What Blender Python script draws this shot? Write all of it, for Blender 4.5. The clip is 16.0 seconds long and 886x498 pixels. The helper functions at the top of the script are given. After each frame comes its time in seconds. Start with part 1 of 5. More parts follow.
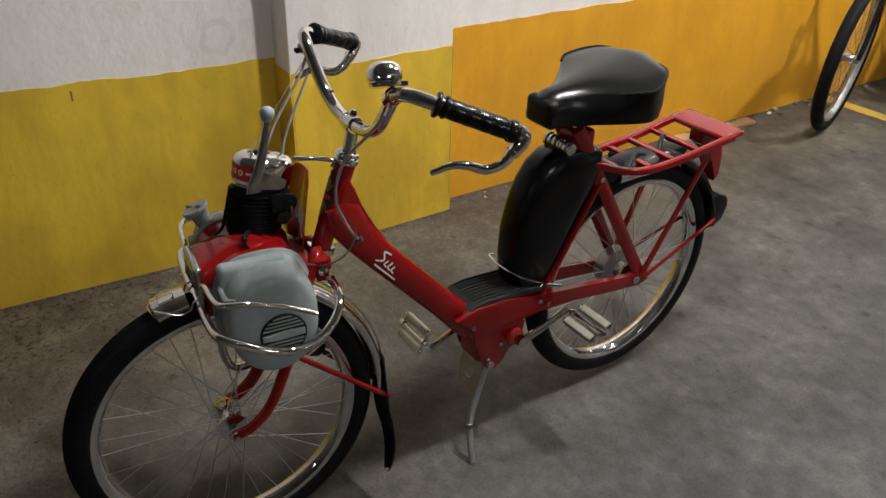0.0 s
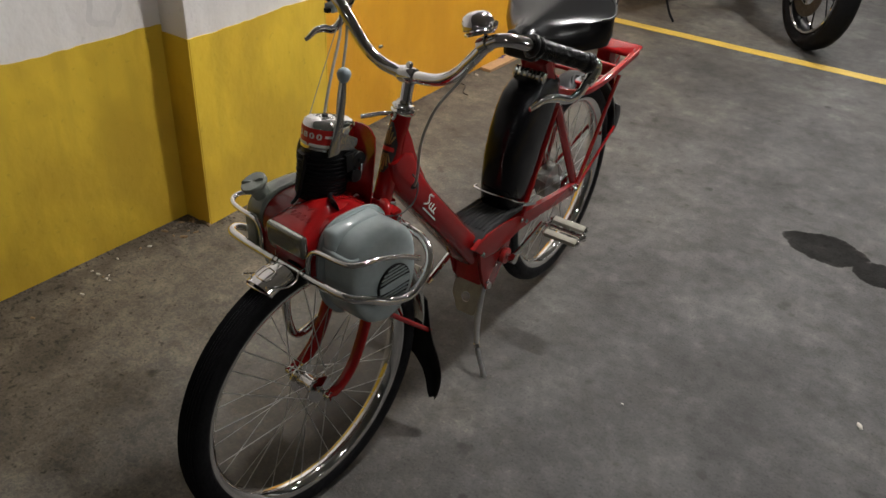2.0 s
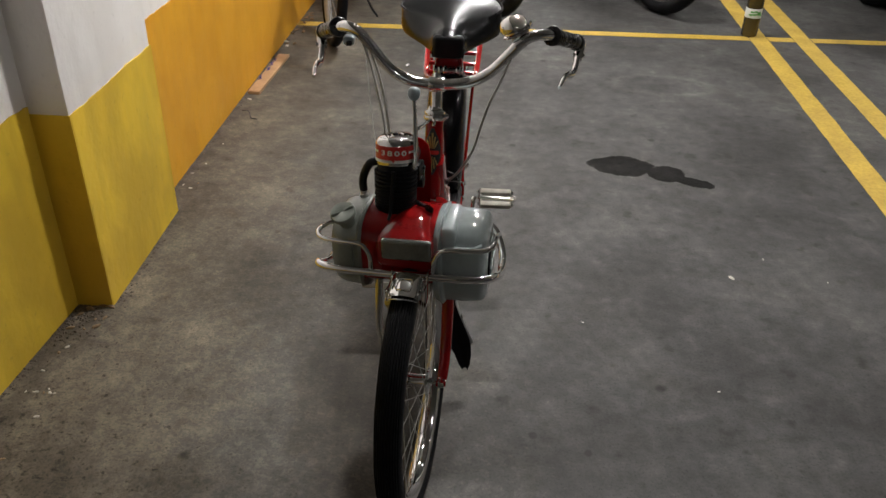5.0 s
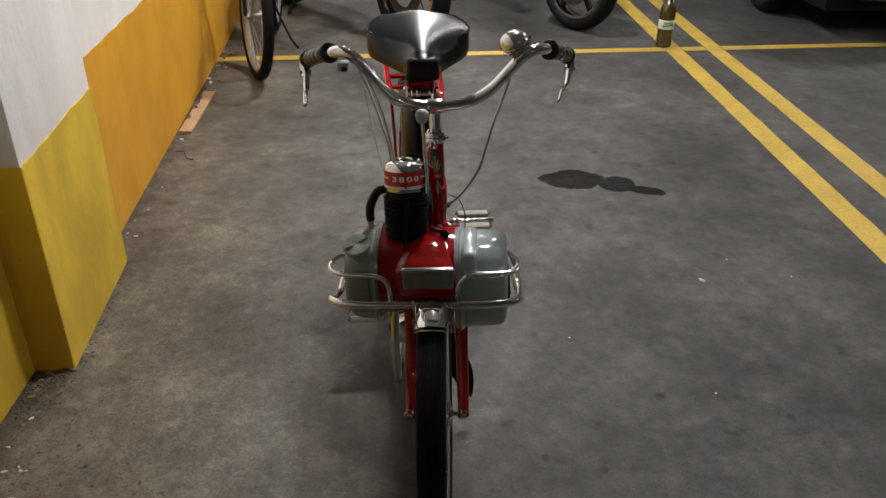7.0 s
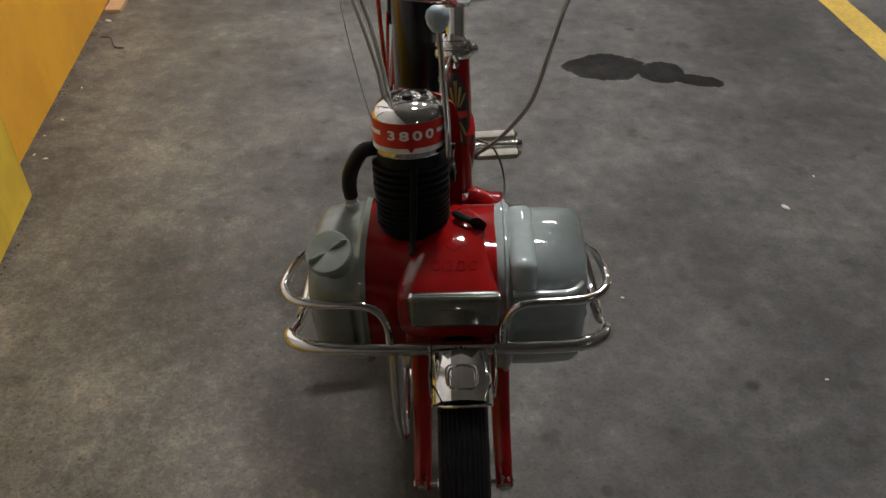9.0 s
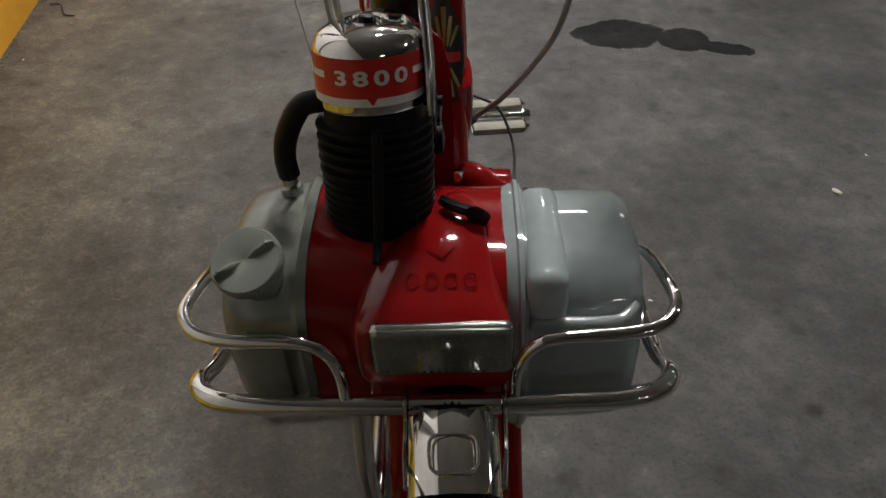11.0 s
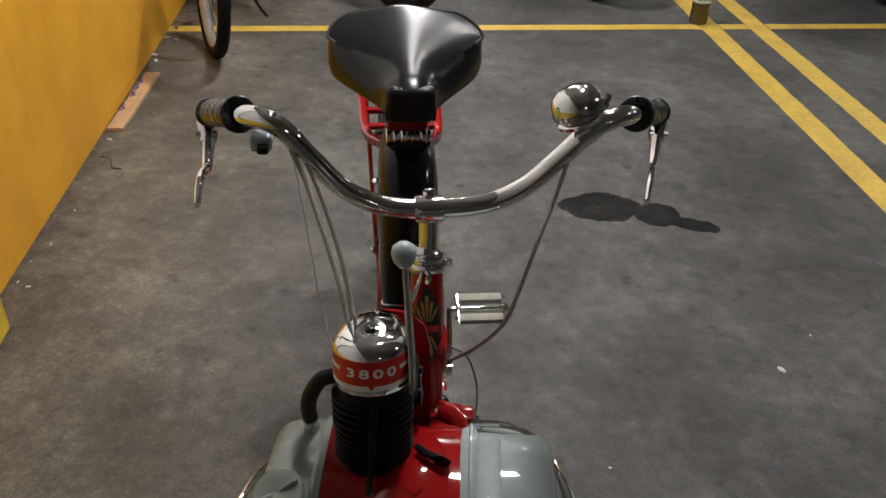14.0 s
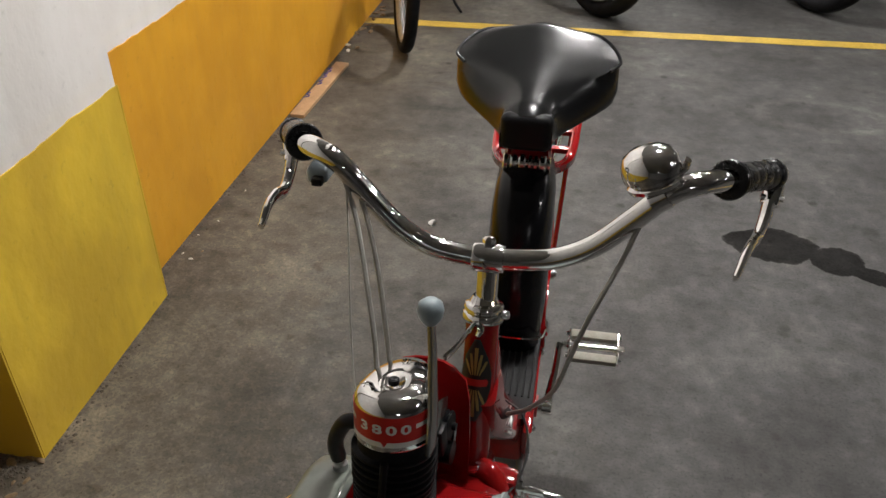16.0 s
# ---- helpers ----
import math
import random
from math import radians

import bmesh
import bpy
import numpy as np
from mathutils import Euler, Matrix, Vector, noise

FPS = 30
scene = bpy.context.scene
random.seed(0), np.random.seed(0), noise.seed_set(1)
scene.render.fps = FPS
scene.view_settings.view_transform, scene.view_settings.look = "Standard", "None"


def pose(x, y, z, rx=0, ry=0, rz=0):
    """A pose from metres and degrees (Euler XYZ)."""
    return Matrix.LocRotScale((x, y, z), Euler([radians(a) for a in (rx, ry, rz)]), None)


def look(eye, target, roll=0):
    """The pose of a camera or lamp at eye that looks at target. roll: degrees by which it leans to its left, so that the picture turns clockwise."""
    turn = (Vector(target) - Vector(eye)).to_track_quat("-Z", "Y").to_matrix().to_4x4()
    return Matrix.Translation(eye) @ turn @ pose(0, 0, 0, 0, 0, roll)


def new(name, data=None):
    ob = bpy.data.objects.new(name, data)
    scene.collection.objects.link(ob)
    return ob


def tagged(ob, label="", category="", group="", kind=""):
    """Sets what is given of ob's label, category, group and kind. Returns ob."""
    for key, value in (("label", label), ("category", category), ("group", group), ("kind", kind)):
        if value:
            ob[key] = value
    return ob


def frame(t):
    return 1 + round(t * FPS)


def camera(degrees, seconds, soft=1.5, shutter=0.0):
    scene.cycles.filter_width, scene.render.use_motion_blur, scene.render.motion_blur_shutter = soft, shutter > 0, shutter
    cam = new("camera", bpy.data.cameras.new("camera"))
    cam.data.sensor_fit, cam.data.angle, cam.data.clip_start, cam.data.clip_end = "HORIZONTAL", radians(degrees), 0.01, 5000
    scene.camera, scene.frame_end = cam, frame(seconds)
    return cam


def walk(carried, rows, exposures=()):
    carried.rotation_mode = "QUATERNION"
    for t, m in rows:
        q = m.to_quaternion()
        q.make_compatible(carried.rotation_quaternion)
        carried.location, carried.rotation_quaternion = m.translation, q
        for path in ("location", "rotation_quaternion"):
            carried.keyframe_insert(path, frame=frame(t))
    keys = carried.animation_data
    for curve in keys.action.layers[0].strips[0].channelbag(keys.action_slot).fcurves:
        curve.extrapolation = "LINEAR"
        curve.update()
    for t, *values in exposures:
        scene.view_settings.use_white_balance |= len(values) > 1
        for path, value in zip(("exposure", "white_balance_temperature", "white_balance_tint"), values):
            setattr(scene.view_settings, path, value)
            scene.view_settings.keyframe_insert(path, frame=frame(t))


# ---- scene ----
cam = camera(57.2, 16.0)
PATH = [
    (0, (1.159, -0.326, 1.362), (-0.257, 0.647, 0.339), 1.5),
    (0.5, (1.061, -0.423, 1.375), (-0.227, 0.629, 0.264), 1.6),
    (1, (0.993, -0.61, 1.368), (-0.143, 0.592, 0.242), 2.0),
    (1.5, (0.878, -0.779, 1.385), (-0.067, 0.538, 0.213), 3.5),
    (2, (0.787, -0.852, 1.386), (-0.084, 0.563, 0.274), 3.7),
    (2.5, (0.646, -0.946, 1.405), (-0.115, 0.553, 0.322), 2.6),
    (3, (0.558, -1.078, 1.414), (-0.025, 0.511, 0.35), 3.8),
    (3.2, (0.521, -1.168, 1.414), (0.03, 0.455, 0.353), 3.5),
    (5.3, (0.013, -1.309, 1.431), (-0.02, 0.388, 0.373), 1.4),
    (5.5, (-0.023, -1.328, 1.438), (-0.028, 0.376, 0.39), 1.2),
    (6, (-0.09, -1.357, 1.446), (0.062, 0.365, 0.44), 2.8),
    (6.5, (-0.134, -1.331, 1.419), (0.056, 0.391, 0.421), 1.9),
    (7, (-0.131, -1.238, 1.389), (0.036, 0.485, 0.388), 0.9),
    (7.5, (-0.09, -1.058, 1.356), (0.039, 0.637, 0.303), 1.0),
    (8, (-0.071, -0.908, 1.312), (0.025, 0.721, 0.156), 1.3),
    (8.5, (-0.107, -0.759, 1.263), (0.053, 0.823, 0.051), 0.9),
    (8.7, (-0.126, -0.697, 1.239), (0.059, 0.851, -0.014), 0.5),
    (10.8, (-0.086, -0.385, 1.020), (0.107, 1.114, -0.289), 0.8),
    (11, (-0.084, -0.382, 1.020), (0.106, 1.129, -0.277), 0.4),
    (11.5, (-0.083, -0.380, 1.018), (0.094, 1.148, -0.260), -0.1),
    (12, (-0.078, -0.388, 1.032), (0.080, 1.148, -0.238), 0.0),
    (12.5, (-0.072, -0.391, 1.041), (0.079, 1.147, -0.228), 0.3),
    (13, (-0.078, -0.420, 1.105), (0.076, 1.113, -0.169), 1.1),
    (13.5, (-0.079, -0.465, 1.210), (0.135, 1.087, -0.033), 3.1),
    (14, (-0.075, -0.494, 1.292), (0.114, 1.164, 0.191), 2.5),
    (14.5, (-0.063, -0.515, 1.328), (0.115, 1.205, 0.324), 2.2),
    (15, (-0.027, -0.516, 1.348), (0.066, 1.227, 0.371), 1.5),
    (15.5, (0.026, -0.495, 1.34), (-0.092, 1.224, 0.325), 0.8),
    (16, (0.069, -0.413, 1.317), (-0.217, 1.214, 0.189), 0.2),
]
walk(cam, [(t, look(eye, target, roll)) for t, eye, target, roll in PATH], [(0, 0.0), (8, 0.0), (10.8, -0.22), (13, -0.22), (14.5, 0.0), (16, 0.0)])

# ---- light ----
world = bpy.data.worlds.new("garage_air")
scene.world = world
world.use_nodes = True
world.node_tree.nodes["Background"].inputs[0].default_value = (0.9, 0.92, 1.0, 1)
world.node_tree.nodes["Background"].inputs[1].default_value = 0.008
scene.view_settings.exposure = 0.0
# each: x, y, half its length across and along the bay, strength
# last three are unseen fill lamps, added to brighten walls, pillar and floor
LAMPS = [(0.32, 1.25, 0.13, 0.06, 478.0), (0.85, 2.80, 0.13, 0.06, 60.0), (0.39, 3.45, 0.05, 0.04, 2150.0), (0.30, 6.50, 0.45, 0.06, 160.0), (3.9, 0.3, 0.06, 0.16, 270.0), (4.4, 4.8, 0.45, 0.06, 125.0), (8.4, 3.4, 0.45, 0.06, 90.0), (2.2, -4.4, 0.45, 0.06, 34.0)]
CEIL = 2.55


# ---- materials ----
def mat(name, col, rough=0.5, metal=0.0, coat=0.0, var=0.15, scale=20.0, bump=0.0, bump_scale=200.0, spec=0.5, second=None):
    """A painted or plain surface with grain at two scales."""
    m = bpy.data.materials.new(name)
    m.use_nodes = True
    n, k = m.node_tree.nodes, m.node_tree.links
    p = n["Principled BSDF"]
    co = n.new("ShaderNodeTexCoord")
    a, b = n.new("ShaderNodeTexNoise"), n.new("ShaderNodeTexNoise")
    a.inputs["Scale"].default_value, b.inputs["Scale"].default_value = scale, scale * 9
    a.inputs["Detail"].default_value = b.inputs["Detail"].default_value = 4
    k.new(co.outputs["Object"], a.inputs["Vector"]), k.new(co.outputs["Object"], b.inputs["Vector"])
    mul = n.new("ShaderNodeMath")
    mul.operation = "ADD"
    k.new(a.outputs["Fac"], mul.inputs[0]), k.new(b.outputs["Fac"], mul.inputs[1])
    half = n.new("ShaderNodeMapRange")
    half.inputs[1].default_value, half.inputs[2].default_value = 0.7, 1.3
    k.new(mul.outputs[0], half.inputs[0])
    mix = n.new("ShaderNodeMix")
    mix.data_type = "RGBA"
    c2 = second or tuple(c * (1 - var) for c in col)
    mix.inputs[6].default_value, mix.inputs[7].default_value = (*col, 1), (*c2, 1)
    k.new(half.outputs[0], mix.inputs[0])
    k.new(mix.outputs[2], p.inputs["Base Color"])
    r = n.new("ShaderNodeMapRange")
    r.inputs[1].default_value, r.inputs[2].default_value = 0.6, 1.4
    r.inputs[3].default_value, r.inputs[4].default_value = max(rough * 0.8, 0.02), min(rough * 1.25, 1)
    k.new(mul.outputs[0], r.inputs[0])
    k.new(r.outputs[0], p.inputs["Roughness"])
    p.inputs["Metallic"].default_value = metal
    p.inputs["Coat Weight"].default_value = coat
    p.inputs["Coat Roughness"].default_value = 0.05
    p.inputs["Specular IOR Level"].default_value = spec
    if bump:
        bn, bb = n.new("ShaderNodeTexNoise"), n.new("ShaderNodeBump")
        bn.inputs["Scale"].default_value, bn.inputs["Detail"].default_value = bump_scale, 3
        bb.inputs["Strength"].default_value, bb.inputs["Distance"].default_value = bump, 0.004
        k.new(co.outputs["Object"], bn.inputs["Vector"])
        k.new(bn.outputs["Fac"], bb.inputs["Height"]), k.new(bb.outputs[0], p.inputs["Normal"])
    return m


RED = mat("red_enamel", (0.24, 0.006, 0.0065), 0.6, coat=1.0, var=0.10, scale=8, spec=0.0)
DARKRED = mat("red_enamel_worn", (0.40, 0.012, 0.010), 0.4, coat=0.3, var=0.35, scale=14)
GREY = mat("blue_grey_enamel", (0.300, 0.345, 0.345), 0.55, coat=1.0, var=0.12, scale=9, spec=0.05)
# GREY again for the tank, the wall side's shade and yellow bounce mixed in
SHADEDGREY = mat("shaded_grey_tank_enamel", (0.205, 0.225, 0.195), 0.6, coat=0.9, var=0.2, scale=9, spec=0.05)
CHROME = mat("chrome", (0.80, 0.79, 0.77), 0.045, 1.0, var=0.12, scale=30)
DULL = mat("dull_chrome", (0.62, 0.61, 0.58), 0.2, 1.0, var=0.15, scale=14)
SATIN = mat("satin_nickel", (0.42, 0.42, 0.41), 0.24, 1.0, var=0.06, scale=6)
ALU = mat("cast_aluminium", (0.45, 0.45, 0.44), 0.42, 0.9, var=0.3, scale=50, bump=0.15)
RUBBER = mat("black_tyre_rubber", (0.007, 0.007, 0.008), 0.62, var=0.3, scale=20, bump=0.1, bump_scale=300, spec=0.13)
VINYL = mat("black_vinyl", (0.007, 0.0073, 0.0077), 0.21, var=0.10, scale=6, bump=0.02, bump_scale=420, spec=0.32)
LEATHER = mat("black_leatherette", (0.005, 0.005, 0.006), 0.20, var=0.3, scale=12, bump=0.02, bump_scale=350, spec=0.22)
BLACK = mat("black_enamel", (0.007, 0.007, 0.008), 0.38, var=0.3, scale=20, spec=0.22)
CASTBLACK = mat("black_cast_iron", (0.006, 0.006, 0.007), 0.5, var=0.3, scale=60, bump=0.12, bump_scale=400, spec=0.15)
GRIP = mat("black_grip_rubber", (0.006, 0.006, 0.0065), 0.27, var=0.2, scale=40, spec=0.28)
IVORY = mat("ivory_pedal_rubber", (0.34, 0.32, 0.26), 0.6, var=0.25, scale=60)
KNOB = mat("pale_blue_plastic", (0.28, 0.34, 0.365), 0.35, var=0.15, scale=60)
DARKSTEEL = mat("dark_brake_steel", (0.12, 0.105, 0.09), 0.45, 0.8, var=0.4, scale=40)
CABLE = mat("grey_cable_sheath", (0.30, 0.29, 0.26), 0.45, var=0.2, scale=60)
WIRE = mat("black_wire", (0.02, 0.02, 0.02), 0.5)
BAND = mat("red_band_print", (0.55, 0.018, 0.014), 0.35, var=0.1, scale=80)
WHITE = mat("white_print", (0.75, 0.74, 0.70), 0.45, var=0.08, scale=80)
GOLD = mat("gold_print", (0.40, 0.31, 0.10), 0.4, 0.3, var=0.2, scale=90)
BLACKPRINT = mat("black_print", (0.012, 0.011, 0.010), 0.4, var=0.1)
LENS = mat("ribbed_headlamp_glass", (0.21, 0.215, 0.185), 0.16, 0.5, coat=1.0, var=0.4, scale=60, spec=0.8)
MAT = mat("black_ribbed_rubber_mat", (0.02, 0.02, 0.021), 0.6, var=0.3, scale=30, spec=0.22)
def wall_paint(name, col, worn, rough, patch=0.5, bump=0.3):
    """Hand-rolled wall paint: cloudy patches, upright roller streaks, a little dirt, uneven plaster below."""
    m = bpy.data.materials.new(name)
    m.use_nodes = True
    n, k = m.node_tree.nodes, m.node_tree.links
    p = n["Principled BSDF"]
    co = n.new("ShaderNodeTexCoord")

    def cloud(scale, squash, detail=4):
        mp, t = n.new("ShaderNodeMapping"), n.new("ShaderNodeTexNoise")
        mp.inputs["Scale"].default_value = (1, 1, squash)
        t.inputs["Scale"].default_value, t.inputs["Detail"].default_value, t.inputs["Roughness"].default_value = scale, detail, 0.55
        k.new(co.outputs["Object"], mp.inputs[0]), k.new(mp.outputs[0], t.inputs["Vector"])
        return t.outputs["Fac"]

    def span(v, a, b, c, d):
        r = n.new("ShaderNodeMapRange")
        for i, q in enumerate((a, b, c, d)):
            r.inputs[i + 1].default_value = q
        k.new(v, r.inputs[0])
        return r.outputs[0]

    def blend(f, a, b):
        x = n.new("ShaderNodeMix")
        x.data_type = "RGBA"
        k.new(f, x.inputs[0])
        for i, v in ((6, a), (7, b)):
            if isinstance(v, tuple):
                x.inputs[i].default_value = (*v, 1)
            else:
                k.new(v, x.inputs[i])
        return x.outputs[2]

    c = blend(span(cloud(4.2, 0.7, 3), 0.42, 0.60, 0, patch), col, worn)
    c = blend(span(cloud(1.3, 0.8, 2), 0.45, 0.65, 0, patch * 0.5), c, worn)
    c = blend(span(cloud(14, 0.16, 3), 0.50, 0.72, 0, patch * 0.7), c, worn)
    c = blend(span(cloud(45, 1, 4), 0.62, 0.80, 0, 0.35), c, tuple(q * 0.55 for q in worn))
    k.new(c, p.inputs["Base Color"])
    k.new(span(cloud(6, 1), 0.3, 0.7, rough * 0.85, rough * 1.15), p.inputs["Roughness"])
    b = n.new("ShaderNodeBump")
    b.inputs["Strength"].default_value, b.inputs["Distance"].default_value = bump, 0.006
    k.new(cloud(38, 0.8, 5), b.inputs["Height"]), k.new(b.outputs[0], p.inputs["Normal"])
    return m


YELLOW = wall_paint("yellow_wall_paint", (0.78, 0.53, 0.045), (0.56, 0.36, 0.032), 0.5, 0.8)
ORANGE = wall_paint("orange_wall_paint", (0.74, 0.365, 0.022), (0.60, 0.28, 0.017), 0.45, 0.65)
PLASTER = wall_paint("white_wall_paint", (0.83, 0.80, 0.77), (0.72, 0.68, 0.64), 0.7, 0.6, 0.4)
BARE = mat("bare_concrete_wall", (0.26, 0.255, 0.245), 0.85, var=0.3, scale=2.5)
CEILING = mat("grey_ceiling_paint", (0.30, 0.30, 0.29), 0.8, var=0.2, scale=2.0)
LINE = mat("yellow_road_paint", (0.60, 0.40, 0.05), 0.6, var=0.3, scale=7.0, bump=0.2, bump_scale=90, second=(0.42, 0.28, 0.05))
WOOD = mat("pale_plywood", (0.50, 0.31, 0.16), 0.6, var=0.25, scale=30)


def concrete():
    m = bpy.data.materials.new("stained_concrete_floor")
    m.use_nodes = True
    n, k = m.node_tree.nodes, m.node_tree.links
    p = n["Principled BSDF"]
    co = n.new("ShaderNodeTexCoord")

    def noise_at(scale, detail=5, rough=0.6):
        a = n.new("ShaderNodeTexNoise")
        a.inputs["Scale"].default_value, a.inputs["Detail"].default_value, a.inputs["Roughness"].default_value = scale, detail, rough
        k.new(co.outputs["Object"], a.inputs["Vector"])
        return a.outputs["Fac"]

    def ramp(fac, stops):
        r = n.new("ShaderNodeValToRGB")
        while len(r.color_ramp.elements) < len(stops):
            r.color_ramp.elements.new(0.5)
        for e, (at, c) in zip(r.color_ramp.elements, stops):
            e.position, e.color = at, (*c, 1)
        k.new(fac, r.inputs[0])
        return r.outputs[0]

    def mult(c, d, f=1.0):
        x = n.new("ShaderNodeMix")
        x.data_type, x.blend_type = "RGBA", "MULTIPLY"
        x.inputs[0].default_value = f
        k.new(c, x.inputs[6]), k.new(d, x.inputs[7])
        return x.outputs[2]

    def math2(op, a, b):
        x = n.new("ShaderNodeMath")
        x.operation = op
        for i, v in enumerate((a, b)):
            if isinstance(v, (int, float)):
                x.inputs[i].default_value = v
            else:
                k.new(v, x.inputs[i])
        return x.outputs[0]

    def blob(cx, cy, rx, ry, turn, wob=0.5, wscale=9):
        """1 inside an uneven ellipse on the floor, 0 outside."""
        mp = n.new("ShaderNodeMapping")
        mp.vector_type = "TEXTURE"
        mp.inputs["Location"].default_value = (cx, cy, 0)
        mp.inputs["Rotation"].default_value = (0, 0, radians(turn))
        mp.inputs["Scale"].default_value = (rx, ry, 1)
        k.new(co.outputs["Object"], mp.inputs["Vector"])
        ln = n.new("ShaderNodeVectorMath")
        ln.operation = "LENGTH"
        k.new(mp.outputs[0], ln.inputs[0])
        w = math2("MULTIPLY", math2("SUBTRACT", noise_at(wscale, 4), 0.5), wob)
        return math2("ADD", ln.outputs["Value"], w)

    big, mid, fine, grit = noise_at(0.9, 4), noise_at(6.5, 3, 0.5), noise_at(24, 4, 0.6), noise_at(140, 3, 0.7)
    c = ramp(big, [(0.32, (0.0605, 0.0590, 0.0580)), (0.68, (0.081, 0.079, 0.0775))])
    c = mult(c, ramp(mid, [(0.34, (0.83, 0.82, 0.80)), (0.50, (0.98, 0.98, 0.97)), (0.66, (1.15, 1.15, 1.13))]))
    c = mult(c, ramp(fine, [(0.32, (0.80, 0.80, 0.79)), (0.5, (0.99, 0.99, 0.98)), (0.68, (1.19, 1.18, 1.16))]))
    c = mult(c, ramp(noise_at(1.9, 4, 0.55), [(0.34, (0.66, 0.65, 0.63)), (0.45, (0.90, 0.89, 0.88)), (0.52, (1.02, 1.02, 1.01)), (0.66, (1.26, 1.25, 1.22))]))
    c = mult(c, ramp(grit, [(0.28, (0.50, 0.50, 0.50)), (0.42, (1, 1, 1)), (0.70, (1.25, 1.25, 1.22))]))
    # soft dark blots and paler scuffs
    c = mult(c, ramp(noise_at(13, 2, 0.5), [(0.26, (0.66, 0.64, 0.61)), (0.36, (1, 1, 1)), (0.62, (1, 1, 1)), (0.74, (1.28, 1.27, 1.25))]))
    # scattered dark oil dots
    v = n.new("ShaderNodeTexVoronoi")
    v.inputs["Scale"].default_value = 3.2
    k.new(co.outputs["Object"], v.inputs["Vector"])
    dots = math2("ADD", v.outputs["Distance"], math2("MULTIPLY", noise_at(30, 2), 0.06))
    c = mult(c, ramp(dots, [(0.055, (0.35, 0.33, 0.30)), (0.095, (1, 1, 1))]))
    v2 = n.new("ShaderNodeTexVoronoi")
    v2.inputs["Scale"].default_value = 7.5
    k.new(co.outputs["Object"], v2.inputs["Vector"])
    blots = math2("ADD", math2("ADD", v2.outputs["Distance"], math2("MULTIPLY", noise_at(38, 2), 0.12)), math2("MULTIPLY", noise_at(1.4, 2), 0.30))
    c = mult(c, ramp(blots, [(0.235, (0.62, 0.60, 0.57)), (0.285, (1, 1, 1))]))
    # crisp-edged pale wear between darker patches
    wear = math2("ADD", noise_at(9.5, 6, 0.72), math2("MULTIPLY", noise_at(2.6, 2), 0.35))
    c = mult(c, ramp(wear, [(0.58, (0.86, 0.85, 0.83)), (0.66, (1, 1, 1)), (0.74, (1.02, 1.02, 1.01)), (0.80, (1.22, 1.21, 1.18))]))
    # the spilt oil
    spill = math2("MINIMUM", blob(0.675, 1.675, 0.138, 0.090, -5, 0.75, 15), math2("MINIMUM", blob(0.838, 1.622, 0.074, 0.072, -20, 0.7, 14), blob(0.930, 1.562, 0.090, 0.036, -20, 1.1, 26)))
    c = mult(c, ramp(spill, [(0.78, (0.23, 0.225, 0.225)), (0.95, (0.28, 0.27, 0.265)), (1.0, (1, 1, 1))]))
    # aged drip stains where vehicles stand, the moped's shadow painted in with them
    drips_and_shadow = blob(-0.18, 0.26, 0.20, 0.44, 3, 0.9, 9)
    c = mult(c, ramp(drips_and_shadow, [(0.30, (0.50, 0.46, 0.41)), (0.75, (0.68, 0.64, 0.59)), (1.08, (1, 1, 1))]))
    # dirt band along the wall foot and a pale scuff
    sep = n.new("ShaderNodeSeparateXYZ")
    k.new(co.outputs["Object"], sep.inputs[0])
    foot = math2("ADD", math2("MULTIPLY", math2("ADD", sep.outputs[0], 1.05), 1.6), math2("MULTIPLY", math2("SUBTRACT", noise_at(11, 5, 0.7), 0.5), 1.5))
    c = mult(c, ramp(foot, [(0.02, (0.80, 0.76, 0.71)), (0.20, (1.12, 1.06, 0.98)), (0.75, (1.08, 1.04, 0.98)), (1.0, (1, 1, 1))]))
    # coarse grime, dark crumbs thickest towards the near end of the wall
    reach = math2("ADD", math2("MULTIPLY", math2("ADD", sep.outputs[0], 1.05), 0.55), math2("MULTIPLY", math2("MAXIMUM", math2("ADD", sep.outputs[1], 0.3), 0.0), 0.28))
    crumb = math2("ADD", noise_at(52, 3, 0.7), math2("MULTIPLY", reach, 0.30))
    c = mult(c, ramp(crumb, [(0.39, (0.36, 0.34, 0.31)), (0.475, (1.02, 1.0, 0.97)), (0.555, (1.45, 1.40, 1.33)), (0.66, (1.0, 1.0, 1.0))]))
    # brown dust on the wall's side of the bay, light fading rightwards painted in
    dust_and_light = math2("ADD", sep.outputs[0], math2("MULTIPLY", math2("SUBTRACT", noise_at(2.3, 4), 0.5), 1.4))
    c = mult(c, ramp(math2("ADD", math2("MULTIPLY", dust_and_light, 0.4), 0.5), [(0.22, (1.26, 1.19, 1.08)), (0.60, (0.98, 0.97, 0.99)), (0.80, (0.86, 0.86, 0.895))]))
    scour = blob(0.09, 0.35, 0.13, 0.10, 20, 1.5, 14)
    c = mult(c, ramp(scour, [(0.35, (1.34, 1.32, 1.27)), (1.0, (1, 1, 1))]))
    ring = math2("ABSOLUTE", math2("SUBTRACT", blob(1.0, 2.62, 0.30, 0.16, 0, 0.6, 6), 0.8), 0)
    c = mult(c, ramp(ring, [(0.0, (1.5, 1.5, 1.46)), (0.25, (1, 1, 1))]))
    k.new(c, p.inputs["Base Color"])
    k.new(ramp(spill, [(0.9, (0.85, 0.85, 0.85)), (1.0, (0.66, 0.66, 0.66))]), p.inputs["Roughness"])
